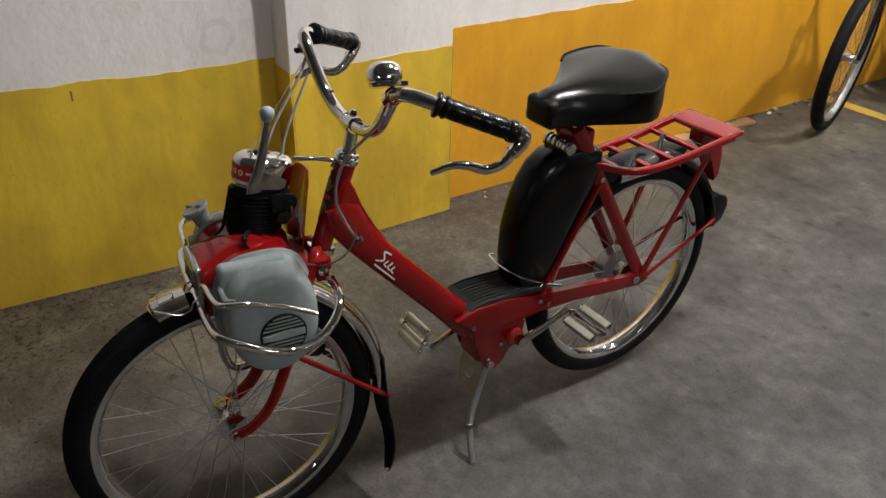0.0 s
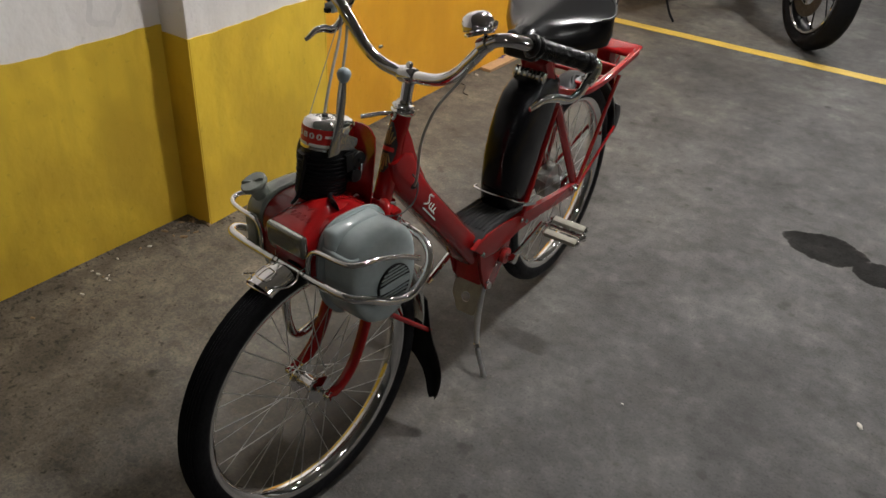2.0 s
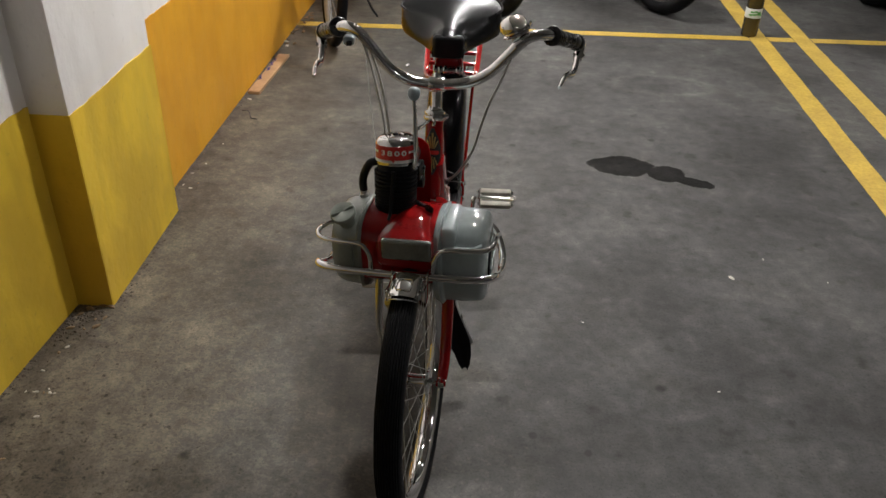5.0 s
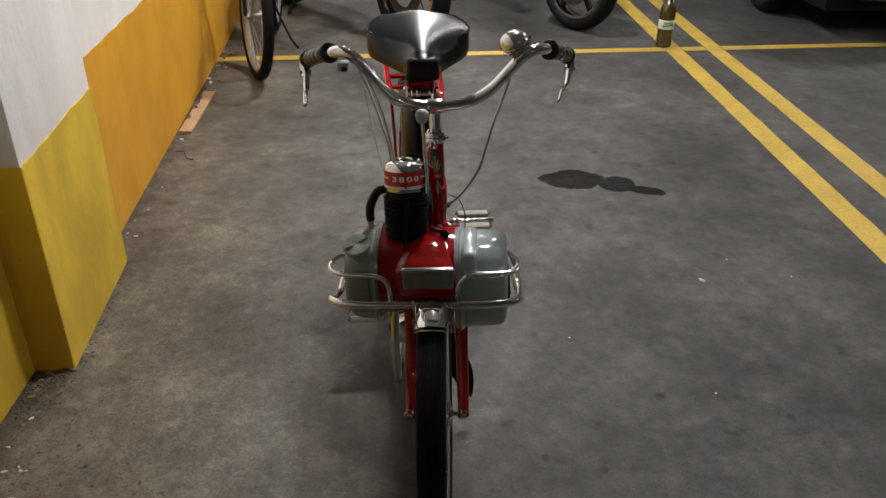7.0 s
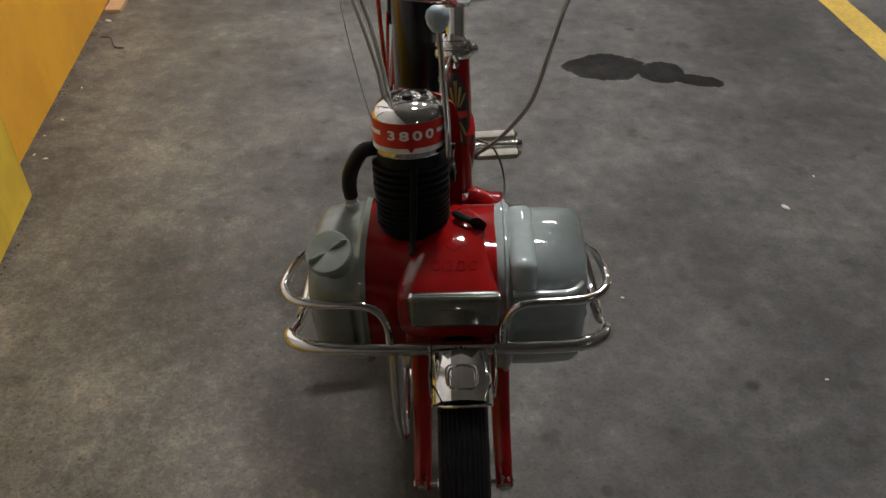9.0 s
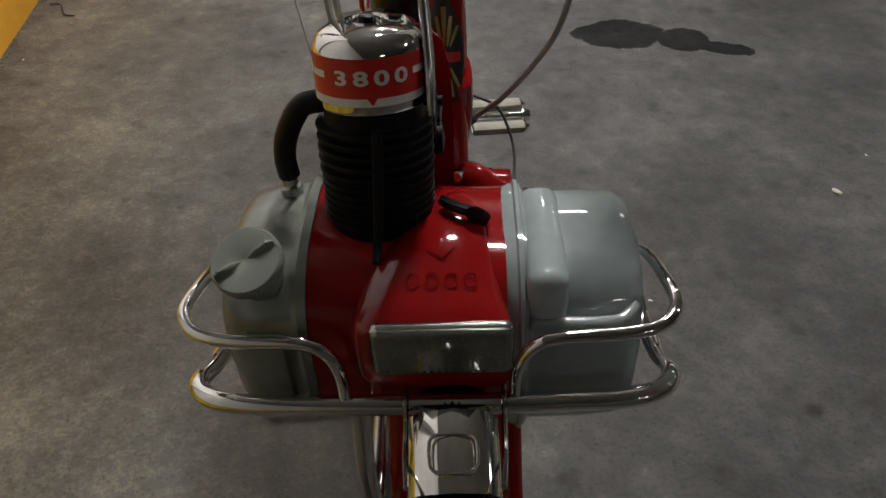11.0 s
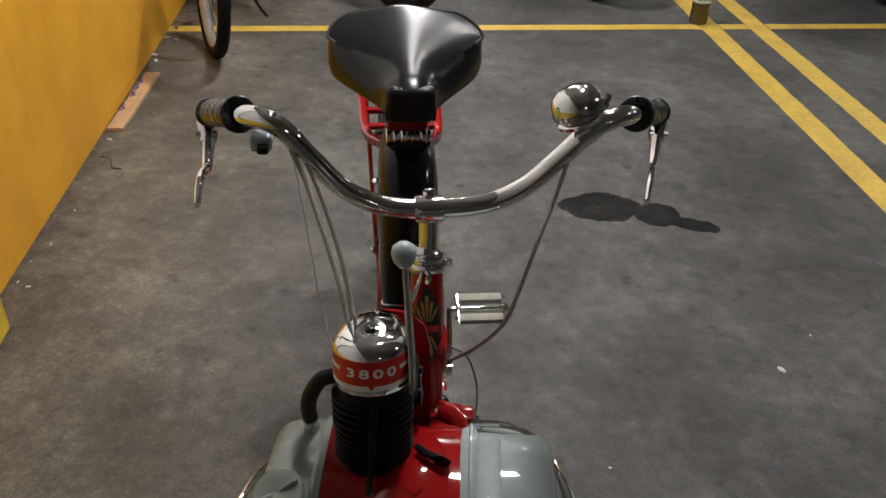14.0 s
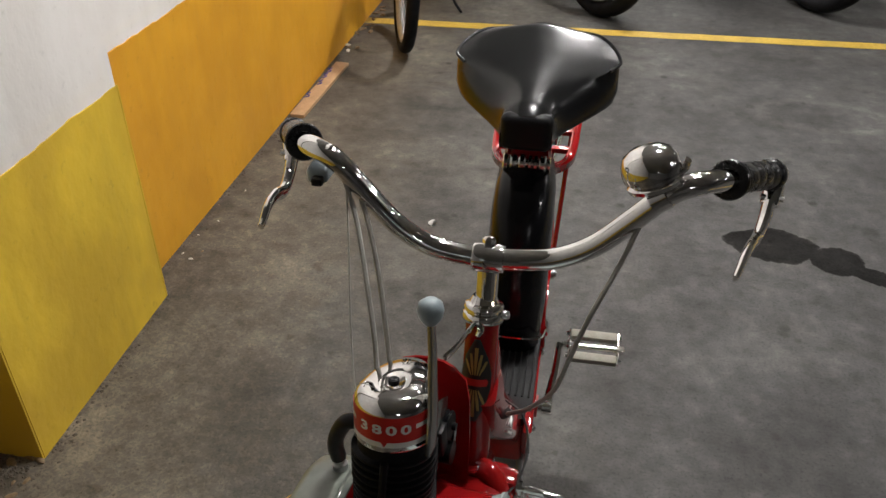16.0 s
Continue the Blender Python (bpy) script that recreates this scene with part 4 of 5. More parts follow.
part("filler_neck", lathe(B(), [(0.016, -0.03), (0.017, 0.0), (0, 0.0)], 24, capm), SHADEDGREY, tank)
cap = part("fuel_cap", lathe(B(), [(0, -0.002), (0.0235, -0.002), (0.0250, 0.0005), (0.0250, 0.0065), (0.0235, 0.0085), (0.004, 0.0095), (0.0025, 0.0085), (0, 0.0085)], 40, capm), SHADEDGREY, tank, "round grey fuel cap with a winged grip")
for s in (-1, 1):
    rr = [[capm @ pose(0, 0, 0, 0, 0, 28) @ Vector((s * x, u, v)) for u, v in oval(0, 0.0085, w, h, 10, 2)] for x, w, h in [(0.003, 0.0015, 0.001), (0.009, 0.0028, 0.004), (0.018, 0.0035, 0.006), (0.0225, 0.002, 0.003)]]
    part("wing", loft(B(), rr), SHADEDGREY, tank)
part("tank_outlet", lathe(B(), [(0.006, 0), (0.0085, 0.0), (0.0085, 0.012), (0.0065, 0.014), (0.006, 0.028), (0, 0.028)], 16, STEER @ pose(-0.126, 0.118, 0.644, -10, -8, 0)), ALU, tank)
part("drain_box", box(B(), (-0.150, 0.055, 0.480), (-0.105, 0.115, 0.502), 0.006), ALU, tank, "", STEER)

# cylinder with cooling fins and chrome cap
CYL = STEER @ pose(-0.056, 0.090, 0.652, -12, 0, 0)
prof = [(0, -0.012), (0.036, -0.012), (0.0385, 0.0)]
for i in range(6):
    z = 0.003 + i * 0.0058
    prof += [(0.0400, z), (0.0405, z + 0.0028), (0.0380, z + 0.0034), (0.0380, z + 0.0052)]
for i in range(5):
    z = 0.039 + i * 0.0078
    prof += [(0.0355, z), (0.0410, z + 0.0010), (0.0414, z + 0.0022), (0.0410, z + 0.0034), (0.0355, z + 0.0044)]
prof += [(0.0345, 0.079), (0.0345, 0.088), (0, 0.088)]


def drawn_back(bm, f):
    """Stretches the rear half of a turned body, making its plan oblong."""
    for v in bm.verts:
        if v.co.y > 0:
            v.co.y *= f
    return bm


cyl = part("cylinder", drawn_back(lathe(B(), prof, 48), 1.45), CASTBLACK, moped, "black finned engine cylinder", CYL)
bm = tube(B(), [CYL @ Vector((0.006, -0.040, 0.078)), CYL @ Vector((0.004, -0.0425, 0.04)), CYL @ Vector((0.002, -0.0455, 0.008)), CYL @ Vector((0.001, -0.050, -0.004)), CYL @ Vector((0.0, -0.058, -0.012))], (0.0042, 0.0030), 8)
part("front_rib", bm, CASTBLACK, cyl)
capc = part("cylinder_cap", drawn_back(lathe(B(), [(0.0, 0.087), (0.0372, 0.087), (0.0378, 0.089), (0.0378, 0.124), (0.0370, 0.128), (0.0335, 0.1345), (0.0265, 0.1385), (0.0150, 0.1400), (0.0145, 0.1385), (0.0100, 0.1385), (0.0095, 0.1405), (0.0, 0.1410)], 56), 1.75), CHROME, moped, "oblong domed chrome cylinder cap", CYL)
part("cap_screw", lathe(B(), [(0, 0.139), (0.0055, 0.139), (0.0055, 0.1435), (0.0035, 0.1445), (0.0, 0.1425)], 12, CYL), BLACK, capc)


BAND_TURN = 7


def band(r, z0, z1, a0, a1, material, name, parent, label="", slope=0.0, n=40):
    """A strip round the cap between two angles (0 is straight ahead)."""
    bm, rows = B(), []
    for i in range(n + 1):
        a = radians(a0 + (a1 - a0) * i / n + BAND_TURN)
        rows.append([bm.verts.new((math.sin(a) * q, -math.cos(a) * q, z)) for q, z in ((r - 0.0004, z0), (r, z0), (r, z1), (r - 0.0004, z1))])
    for u, v in zip(rows, rows[1:]):
        for q in range(3):
            bm.faces.new((u[q], v[q], v[q + 1], u[q + 1]))
    return part(name, bm, material, parent, label, CYL)


band(0.0381, 0.0985, 0.1245, -100, 72, BAND, "printed_band", capc, "red printed band with white numerals")
band(0.0381, 0.0930, 0.0985, -100, 72, WHITE, "white_stripe", capc)
for a0, a1 in ((-88, -52), (46, 72)):
    band(0.0383, 0.1105, 0.1150, a0, a1, WHITE, "white_dash", capc)
part("band_notch", loft(B(), [[CYL @ Vector((math.sin(a) * r, -math.cos(a) * r, z)) for a, z in ((0.03, 0.0988), (0.21, 0.0988), (0.12, 0.0935))] for r in (0.0379, 0.0383)]), BAND, capc)


def numeral(body, size, at, r, z, material, parent):
    """Bends one built-in character round the cap, centred at sideways distance at."""
    cu = bpy.data.curves.new("numeral", "FONT")
    cu.body, cu.size, cu.align_x, cu.offset = body, size, "CENTER", 0.00045
    tmp = new("numeral_source", cu)
    me = bpy.data.meshes.new_from_object(tmp.evaluated_get(bpy.context.evaluated_depsgraph_get()))
    bpy.data.objects.remove(tmp)
    bm = B()
    bm.from_mesh(me)
    for v in bm.verts:
        a = (v.co.x * 1.45 + at) / r + radians(BAND_TURN)
        v.co = CYL @ Vector((math.sin(a) * r, -math.cos(a) * r, z + v.co.y * 0.95))
    part("numeral", bm, material, parent, "white numeral " + body, smooth=False)


for i, ch in enumerate("3800"):
    numeral(ch, 0.0138, (i - 1.5) * 0.0138, 0.0385, 0.1076, WHITE, capc)
# engine lever with its ball knob
lev = part("engine_lever", loft(B(), [[STEER @ Vector((x + u, y + v, z)) for u, v in oval(0, 0, rx, ry, 12, 3)] for x, y, z, rx, ry in [(-0.0150, 0.098, 0.735, 0.003, 0.013), (-0.0150, 0.103, 0.755, 0.0035, 0.012), (-0.0155, 0.109, 0.768, 0.0038, 0.0105), (-0.017, 0.117, 0.790, 0.0036, 0.0090), (-0.019, 0.128, 0.825, 0.0032, 0.0070), (-0.021, 0.135, 0.855, 0.003, 0.005)]]), SATIN, moped, "chrome engine lever with a pale blue knob")
part("lever_shroud", plate(B(), [(-0.004, 0.088), (0.036, 0.088), (0.046, 0.094), (0.046, 0.106), (0.026, 0.114), (0.006, 0.120)], 0.0380, 0.0396, 0.0006), SATIN, lev, "flat chrome lever plate", CYL)
part("knob", lathe(B(), [(0, -0.008), (0.005, -0.008), (0.009, -0.003), (0.0108, 0.004), (0.0095, 0.010), (0.005, 0.0135), (0, 0.0145)], 24, STEER @ pose(-0.0215, 0.136, 0.863, -12, 0, 0) @ Matrix.Scale(1.14, 4)), KNOB, lev, "pale blue ball knob")
carb = part("carburettor", box(B(), (-0.062, 0.126, 0.662), (-0.024, 0.166, 0.722), 0.008, 3), CASTBLACK, moped, "black carburettor behind the cylinder", STEER)
part("float_bowl", lathe(B(), [(0, 0), (0.010, 0), (0.012, 0.004), (0.012, 0.016), (0, 0.018)], 20, STEER @ pose(-0.026, 0.144, 0.680, 0, 90, 0)), BLACK, carb)
part("bracket", box(B(), (-0.024, 0.126, 0.690), (-0.014, 0.144, 0.724), 0.003), BLACK, carb, "", STEER)
part("throttle_drum", lathe(B(), [(0, 0), (0.015, 0), (0.016, 0.002), (0.013, 0.004), (0.016, 0.006), (0.015, 0.008), (0.004, 0.009), (0.004, 0.013), (0, 0.013)], 24, STEER @ pose(-0.022, 0.156, 0.706, 0, 90, 0)), BLACK, carb, "grooved black throttle drum")
part("adjuster", tube(B(), [(-0.030, 0.150, 0.660), (-0.016, 0.158, 0.672), (-0.012, 0.160, 0.700)], 0.0024, 8), DULL, carb, "", STEER)
choke = part("choke_lever", loft(B(), [[STEER @ Vector((x + u, y, z + v)) for u, v in oval(0, 0, rr * 1.3, rr, 10, 2)] for x, y, z, rr in [(0.016, 0.072, 0.652, 0.0045), (0.016, 0.067, 0.662, 0.0066), (0.013, 0.065, 0.668, 0.0055)]] ), BLACK, moped, "small black choke lever")
part("lever_arm", tube(B(), [(0.016, 0.067, 0.665), (0.006, 0.069, 0.668), (-0.004, 0.075, 0.668), (-0.010, 0.082, 0.667)], 0.0042, 8), BLACK, choke, "", STEER)
hose = part("fuel_hose", tube(B(), [(-0.092, 0.112, 0.735), (-0.108, 0.112, 0.730), (-0.122, 0.114, 0.706), (-0.127, 0.116, 0.686), (-0.127, 0.118, 0.668)], 0.0085, 10), BLACK, moped, "thick black fuel hose", STEER)
# chrome guard bars
half = [(0.078, 0.200, 0.578), (0.120, 0.198, 0.572), (0.152, 0.184, 0.556), (0.170, 0.150, 0.530), (0.175, 0.105, 0.518), (0.176, 0.050, 0.535), (0.174, 0.008, 0.560), (0.161, -0.014, 0.567), (0.130, -0.022, 0.568), (0.06, -0.024, 0.568)]
mainbar = [(x - 0.021, y, z) for x, y, z in half] + [(-0.021, -0.024, 0.568)] + [(-0.021 - x, y, z) for x, y, z in reversed(half)]
guardbar = part("guard_bar", tube(B(), mainbar, 0.0078, 14, 5), CHROME, moped, "chrome tubular guard bar round the engine", STEER)
for sx in (-1, 1):
    ub = [(0.060, -0.022, 0.570), (0.061, -0.020, 0.597), (0.069, -0.018, 0.616), (0.086, -0.016, 0.624), (0.128, -0.014, 0.625), (0.156, -0.008, 0.626), (0.169, 0.008, 0.628), (0.170, 0.035, 0.624), (0.168, 0.09, 0.603), (0.164, 0.145, 0.572)]
    part("upper_bar", tube(B(), [(-0.021 + sx * x, y, z) for x, y, z in ub], 0.0048, 10, 5), CHROME, guardbar, "", STEER)
for x in (-0.038, 0.030):
    part("wire_clip", tube(B(), [(x, -0.018, 0.580), (x, -0.033, 0.579), (x, -0.040, 0.566), (x, -0.062, 0.562), (x * 0.9, -0.100, 0.580)], 0.0018, 6), DULL, guardbar, "", STEER)
# chrome nose of the front mudguard and its black rear part
nose = part("front_mudguard", guard(B(), AXLE_F, 0.294, 0.031, 98, 109, 0.012, 16), CHROME, moped, "chrome nose of the front mudguard", FORK)
part("nose_lip", tube(B(), [(-0.030, -0.088, 0.553), (-0.020, -0.098, 0.563), (0.0, -0.102, 0.567), (0.020, -0.098, 0.563), (0.030, -0.088, 0.553)], 0.0018, 8), CHROME, nose, "", FORK)
part("nose_boss", tube(B(), [(x, y, 0.289 + math.sqrt(0.302 ** 2 - y * y)) for x, y in oval(0, -0.074, 0.016, 0.013, 16, 4)], 0.0012, 6, 1, True), CHROME, nose, "", FORK)
part("rear_guard", guard(B(), AXLE_F, 0.306, 0.033, 62, -4, 0.012), DULL, nose, "worn chrome lower mudguard", FORK)
part("guard_crest", tube(B(), [(0, 0.320 * math.cos(radians(a)), 0.288 + 0.320 * math.sin(radians(a))) for a in (60, 45, 30, 15, 0)], 0.003, 6), DULL, nose, "", FORK)
rings = []
for a, xl, xr in [(8, -0.031, 0.031), (-4, -0.033, 0.037), (-11, -0.034, 0.050), (-16, -0.032, 0.060), (-20, -0.022, 0.068), (-23, 0.004, 0.073), (-26, 0.022, 0.076), (-30, 0.036, 0.077), (-34, 0.046, 0.075), (-36.5, 0.056, 0.070)]:
    r = 0.314 + 0.0012 * max(0, -a - 10)
    y, z = r * math.cos(radians(a)) + 0.0006 * max(0, -a - 10), 0.288 + r * math.sin(radians(a))
    off, w = (xl + xr) / 2, (xr - xl) / 2
    sec = [(-w, -0.004), (-w * 0.5, 0.003), (0, 0.005), (w * 0.5, 0.003), (w, -0.004)]
    rings.append([FORK @ Vector((u + off, y + v, z)) for u, v in sec] + [FORK @ Vector((u + off, y + v + 0.003, z)) for u, v in reversed(sec)])
part("mud_flap", loft(B(), rings), RUBBER, nose, "black rubber mud flap")
# exhaust
ex = part("exhaust", tube(B(), [(-0.076, 0.045, 0.530), (-0.076, 0.030, 0.480), (-0.076, 0.020, 0.420), (-0.074, 0.026, 0.365), (-0.078, 0.050, 0.340), (-0.075, 0.090, 0.350), (-0.072, 0.140, 0.372)], 0.0085, 12), DULL, moped, "dull metal exhaust pipe with a silencer", FORK)
part("silencer", lathe(B(), [(0, -0.05), (0.012, -0.05), (0.030, -0.042), (0.033, -0.03), (0.033, 0.03), (0.030, 0.042), (0.010, 0.05), (0, 0.05)], 24, FORK @ pose(-0.068, 0.175, 0.372, 70, 0, 8)), DULL, ex, "grey cylindrical silencer")
part("clamp", lathe(B(), [(0.033, -0.006), (0.0355, -0.006), (0.0355, 0.006), (0.033, 0.006)], 24, FORK @ pose(-0.068, 0.175, 0.372, 70, 0, 8) @ Matrix.Translation((0, 0, -0.028)), True), BLACK, ex)

# ---- handlebar ----
hb = [(0.280, 0.410, 0.890), (0.249, 0.357, 0.914), (0.218, 0.303, 0.935), (0.193, 0.276, 0.944), (0.166, 0.268, 0.935), (0.137, 0.270, 0.902), (0.105, 0.273, 0.866), (0.070, 0.275, 0.844), (0.035, 0.276, 0.836)]
SIDE = {1: 1.022, -1: 0.915}
pts = [(x * SIDE[1], y, z) for x, y, z in hb] + [(0, 0.276, 0.834)] + [(-x * SIDE[-1], y, z) for x, y, z in reversed(hb)]
handlebar = part("handlebar", tube(B(), pts, 0.0112, 16, 5), CHROME, moped, "chrome swept handlebar", BARS)
stem = tube(B(), [PIVOT_HIGH + Vector((0, -0.002, -0.01)), (0, 0.279, 0.824)], 0.0115, 20, straight=True)
part("stem", stem, CHROME, handlebar, "chrome handlebar stem", BARS)
nut = lathe(B(), [(0, -0.012), (0.0200, -0.012), (0.0222, -0.010), (0.0228, -0.006), (0.0218, -0.002), (0.0195, -0.0005), (0.0195, 0.001), (0.0212, 0.002), (0.0216, 0.005), (0.0202, 0.008), (0.0160, 0.0095), (0.0148, 0.012), (0.0125, 0.0165), (0, 0.017)], 36, Matrix.Translation(PIVOT_HIGH + Vector((-0.002, -0.002, -0.012))) @ pose(0, 0, 0, -19))
lathe(nut, [(0, 0), (0.0055, 0), (0.0055, 0.006), (0.004, 0.009), (0, 0.010)], 12, Matrix.Translation(PIVOT_HIGH + Vector((0.017, -0.004, -0.014))) @ pose(0, 0, 0, 0, 90))
part("head_nut", nut, CHROME, handlebar, "", BARS)
cl = lathe(B(), [(0.0, -0.016), (0.0145, -0.016), (0.0155, -0.012), (0.0155, 0.012), (0.0145, 0.016), (0, 0.016)], 20, BARS @ Matrix.Translation((0, 0.276, 0.834)) @ TO_X)
lathe(cl, [(0, 0), (0.007, 0), (0.007, 0.006), (0.005, 0.009), (0, 0.010)], 6, BARS @ pose(0, 0.279, 0.848, -15))
part("bar_clamp", cl, CHROME, handlebar)
hang = tube(B(), [(-0.006, 0.250, 0.768), (-0.010, 0.238, 0.770), (-0.014, 0.215, 0.776), (-0.020, 0.190, 0.779), (-0.026, 0.176, 0.780)], 0.0042, 10, flat=0.55)
tube(hang, [(-0.004, 0.246, 0.772), (-0.001, 0.240, 0.766), (-0.003, 0.237, 0.760)], (0.0042, 0.0030), 8)
part("cable_hanger", hang, CHROME, handlebar, "", BARS)
for sx in (-1, 1):
    a, b = Vector((0.219 * sx * SIDE[sx], 0.305, 0.9342)), Vector((0.280 * sx * SIDE[sx], 0.411, 0.8895))
    d = (b - a).normalized()
    L = (b - a).length
    gm = BARS @ look(a, a - d)
    pr = [(0.0112, -0.002), (0.0185, -0.001), (0.0200, 0.001), (0.0200, 0.004), (0.0185, 0.006), (0.0150, 0.0075), (0.0150, 0.011), (0.0172, 0.0125), (0.0180, 0.015), (0.0172, 0.018), (0.0152, 0.0195)]
    for i in range(4):
        z = 0.022 + i * (L - 0.040) / 4
        w = (L - 0.040) / 4
        pr += [(0.0151, z), (0.0156, z + 0.002), (0.0158, z + w * 0.5), (0.0156, z + w - 0.003), (0.0151, z + w - 0.001)]
    pr += [(0.0152, L - 0.016), (0.0172, L - 0.014), (0.0178, L - 0.008), (0.0170, L - 0.001), (0.014, L + 0.003), (0, L + 0.004)]
    part("grip", lathe(B(), pr, 24, gm), GRIP, handlebar, "black ribbed rubber grip")
    perch = tube(B(), [b - d * 0.004, b + d * 0.010, b + d * 0.013 + Vector((0, -0.006, -0.012)), b + d * 0.008 + Vector((-0.002 * sx, -0.016, -0.030))], (0.0130, 0.0100), 12, 4)
    part("lever_perch", perch, CHROME, handlebar, "chrome brake lever mount", BARS)
    e = b + d * 0.008
    k = 1.0 if sx > 0 else 0.15
    lv = tube(B(), [e + Vector((-0.002 * sx, -0.014, -0.026)), e + Vector((-0.006 * sx * k, -0.028, -0.043)), e + Vector((-0.014 * sx * k, -0.052, -0.051)), e + Vector((-0.024 * sx * k, -0.080, -0.042)), e + Vector((-0.033 * sx * k, -0.105, -0.040)), e + Vector((-0.040 * sx * k, -0.124, -0.047)), e + Vector((-0.0435 * sx * k, -0.134, -0.050))], (0.0105, 0.0046), 10, 5, flat=0.7)
    part("brake_lever", lv, CHROME, handlebar, "curved chrome brake lever", BARS)
    part("bolt", lathe(B(), [(0, -0.012), (0.004, -0.012), (0.004, 0.012), (0, 0.012)], 8, BARS @ Matrix.Translation(e + Vector((0, -0.014, -0.022))) @ TO_X), DULL, handlebar)
# bell
bm_at = BARS @ pose(0.149, 0.262, 0.958, -8, -22, 0) @ Matrix.Diagonal((0.93, 0.93, 1.30, 1))
bell = part("bell", lathe(B(), [(0, -0.010), (0.0265, -0.010), (0.0275, -0.007), (0.0245, -0.005), (0.0245, -0.003), (0.0285, -0.002), (0.0292, 0.002), (0.0280, 0.009), (0.0235, 0.015), (0.0150, 0.0185), (0.005, 0.0198), (0, 0.0200)], 40, bm_at), CHROME, handlebar, "round chrome bicycle bell")
part("bell_lever", box(B(), (-0.006, 0.022, -0.009), (0.006, 0.040, -0.003), 0.002, 2, bm_at), BLACK, handlebar)
part("bell_thumb", tube(B(), [(0.018, 0.004, -0.006), (0.030, 0.004, -0.004), (0.036, 0.003, 0.002)], (0.0060, 0.0050), 10, 4, flat=0.6), CHROME, handlebar, "chrome thumb lever of the bell", bm_at)
part("bell_bracket", lathe(B(), [(0.0113, -0.008), (0.0145, -0.008), (0.0145, 0.008), (0.0113, 0.008)], 20, BARS @ Matrix.Translation((0.160, 0.268, 0.930)) @ Matrix.Rotation(radians(52), 4, "Y"), True), CHROME, handlebar)
for x in (-0.160, -0.057):
    part("screw", lathe(B(), [(0, 0), (0.0045, 0), (0.0045, 0.003), (0, 0.005)], 10, BARS @ pose(x, 0.268 if x < -0.1 else 0.270, 0.949 if x < -0.1 else 0.872, 10, -20, 0)), CHROME, handlebar)
part("thumb_switch", box(B(), (-0.186, 0.264, 0.910), (-0.164, 0.288, 0.926), 0.005, 3, BARS), KNOB, handlebar, "small pale blue thumb switch")
part("switch_toggle", box(B(), (-0.178, 0.254, 0.912), (-0.166, 0.264, 0.921), 0.003, 2, BARS), BLACK, handlebar)

# cables
def cable(name, pts, r, material, label):
    return part(name, tube(B(), pts, r, 8, 6), material, moped, label)


cable("throttle_cable", [(-0.150, 0.268, 0.914), (-0.134, 0.245, 0.884), (-0.116, 0.205, 0.845), (-0.101, 0.170, 0.805), (-0.094, 0.150, 0.770)], 0.0027, CABLE, "grey control cable")
cable("brake_cable", [(-0.139, 0.272, 0.906), (-0.123, 0.250, 0.876), (-0.107, 0.220, 0.838), (-0.094, 0.190, 0.79), (-0.086, 0.175, 0.73)], 0.0027, CABLE, "grey control cable")
cable("thin_cable", [(-0.150, 0.270, 0.913), (-0.140, 0.235, 0.880), (-0.124, 0.170, 0.810), (-0.110, 0.125, 0.765)], 0.0009, CABLE, "thin pale control wire")
cable("front_cable", [(0.146, 0.270, 0.912), (0.126, 0.240, 0.868), (0.1035, 0.210, 0.826), (0.088, 0.198, 0.778), (0.078, 0.201, 0.735), (0.064, 0.220, 0.694), (0.047, 0.242, 0.656), (0.035, 0.256, 0.636), (0.026, 0.266, 0.622)], 0.0026, CABLE, "grey brake cable looping to the frame")
part("cable_ferrule", lathe(B(), [(0, -0.006), (0.0045, -0.006), (0.0055, 0.0), (0.004, 0.008), (0, 0.008)], 12, pose(0.024, 0.268, 0.620, 0, 60, 30)), WIRE, frame_ob)
cable("small_wire", [(0.024, 0.262, 0.648), (0.045, 0.250, 0.640), (0.055, 0.225, 0.618), (0.050, 0.190, 0.605), (0.038, 0.160, 0.610)], 0.0014, WIRE, "thin black wire")
cable("frame_cable", [(0.040, 0.53, 0.335), (0.046, 0.58, 0.318), (0.047, 0.63, 0.322), (0.048, 0.67, 0.335)], 0.002, WIRE, "thin black cable")

# head tube emblem: black lozenge with a gold fan, and the painted script on the beam
ax = (PIVOT_HIGH - PIVOT_LOW).normalized()
def on_head(u, s, lift):
    """A point on the front of the head tube: u sideways, s up from the lower end."""
    a = u / 0.0185 - 0.10
    f = Vector((0, -ax.z, ax.y))
    return PIVOT_LOW + HEAD_SHIFT + ax * s + (Vector((1, 0, 0)) * math.sin(a) + f * math.cos(a)) * (0.0186 + lift)


def decal(outline, lift, material, name, parent):
    """A thin printed patch on the head tube; outline: half width by height."""
    bm, rows = B(), []
    for s, w0, w1 in outline:
        rows.append([bm.verts.new(on_head(w0 + (w1 - w0) * i / 6, s, lift)) for i in range(7)])
    for u, v in zip(rows, rows[1:]):
        for q in range(6):
            bm.faces.new((u[q], u[q + 1], v[q + 1], v[q]))
    return part(name, bm, material, parent)


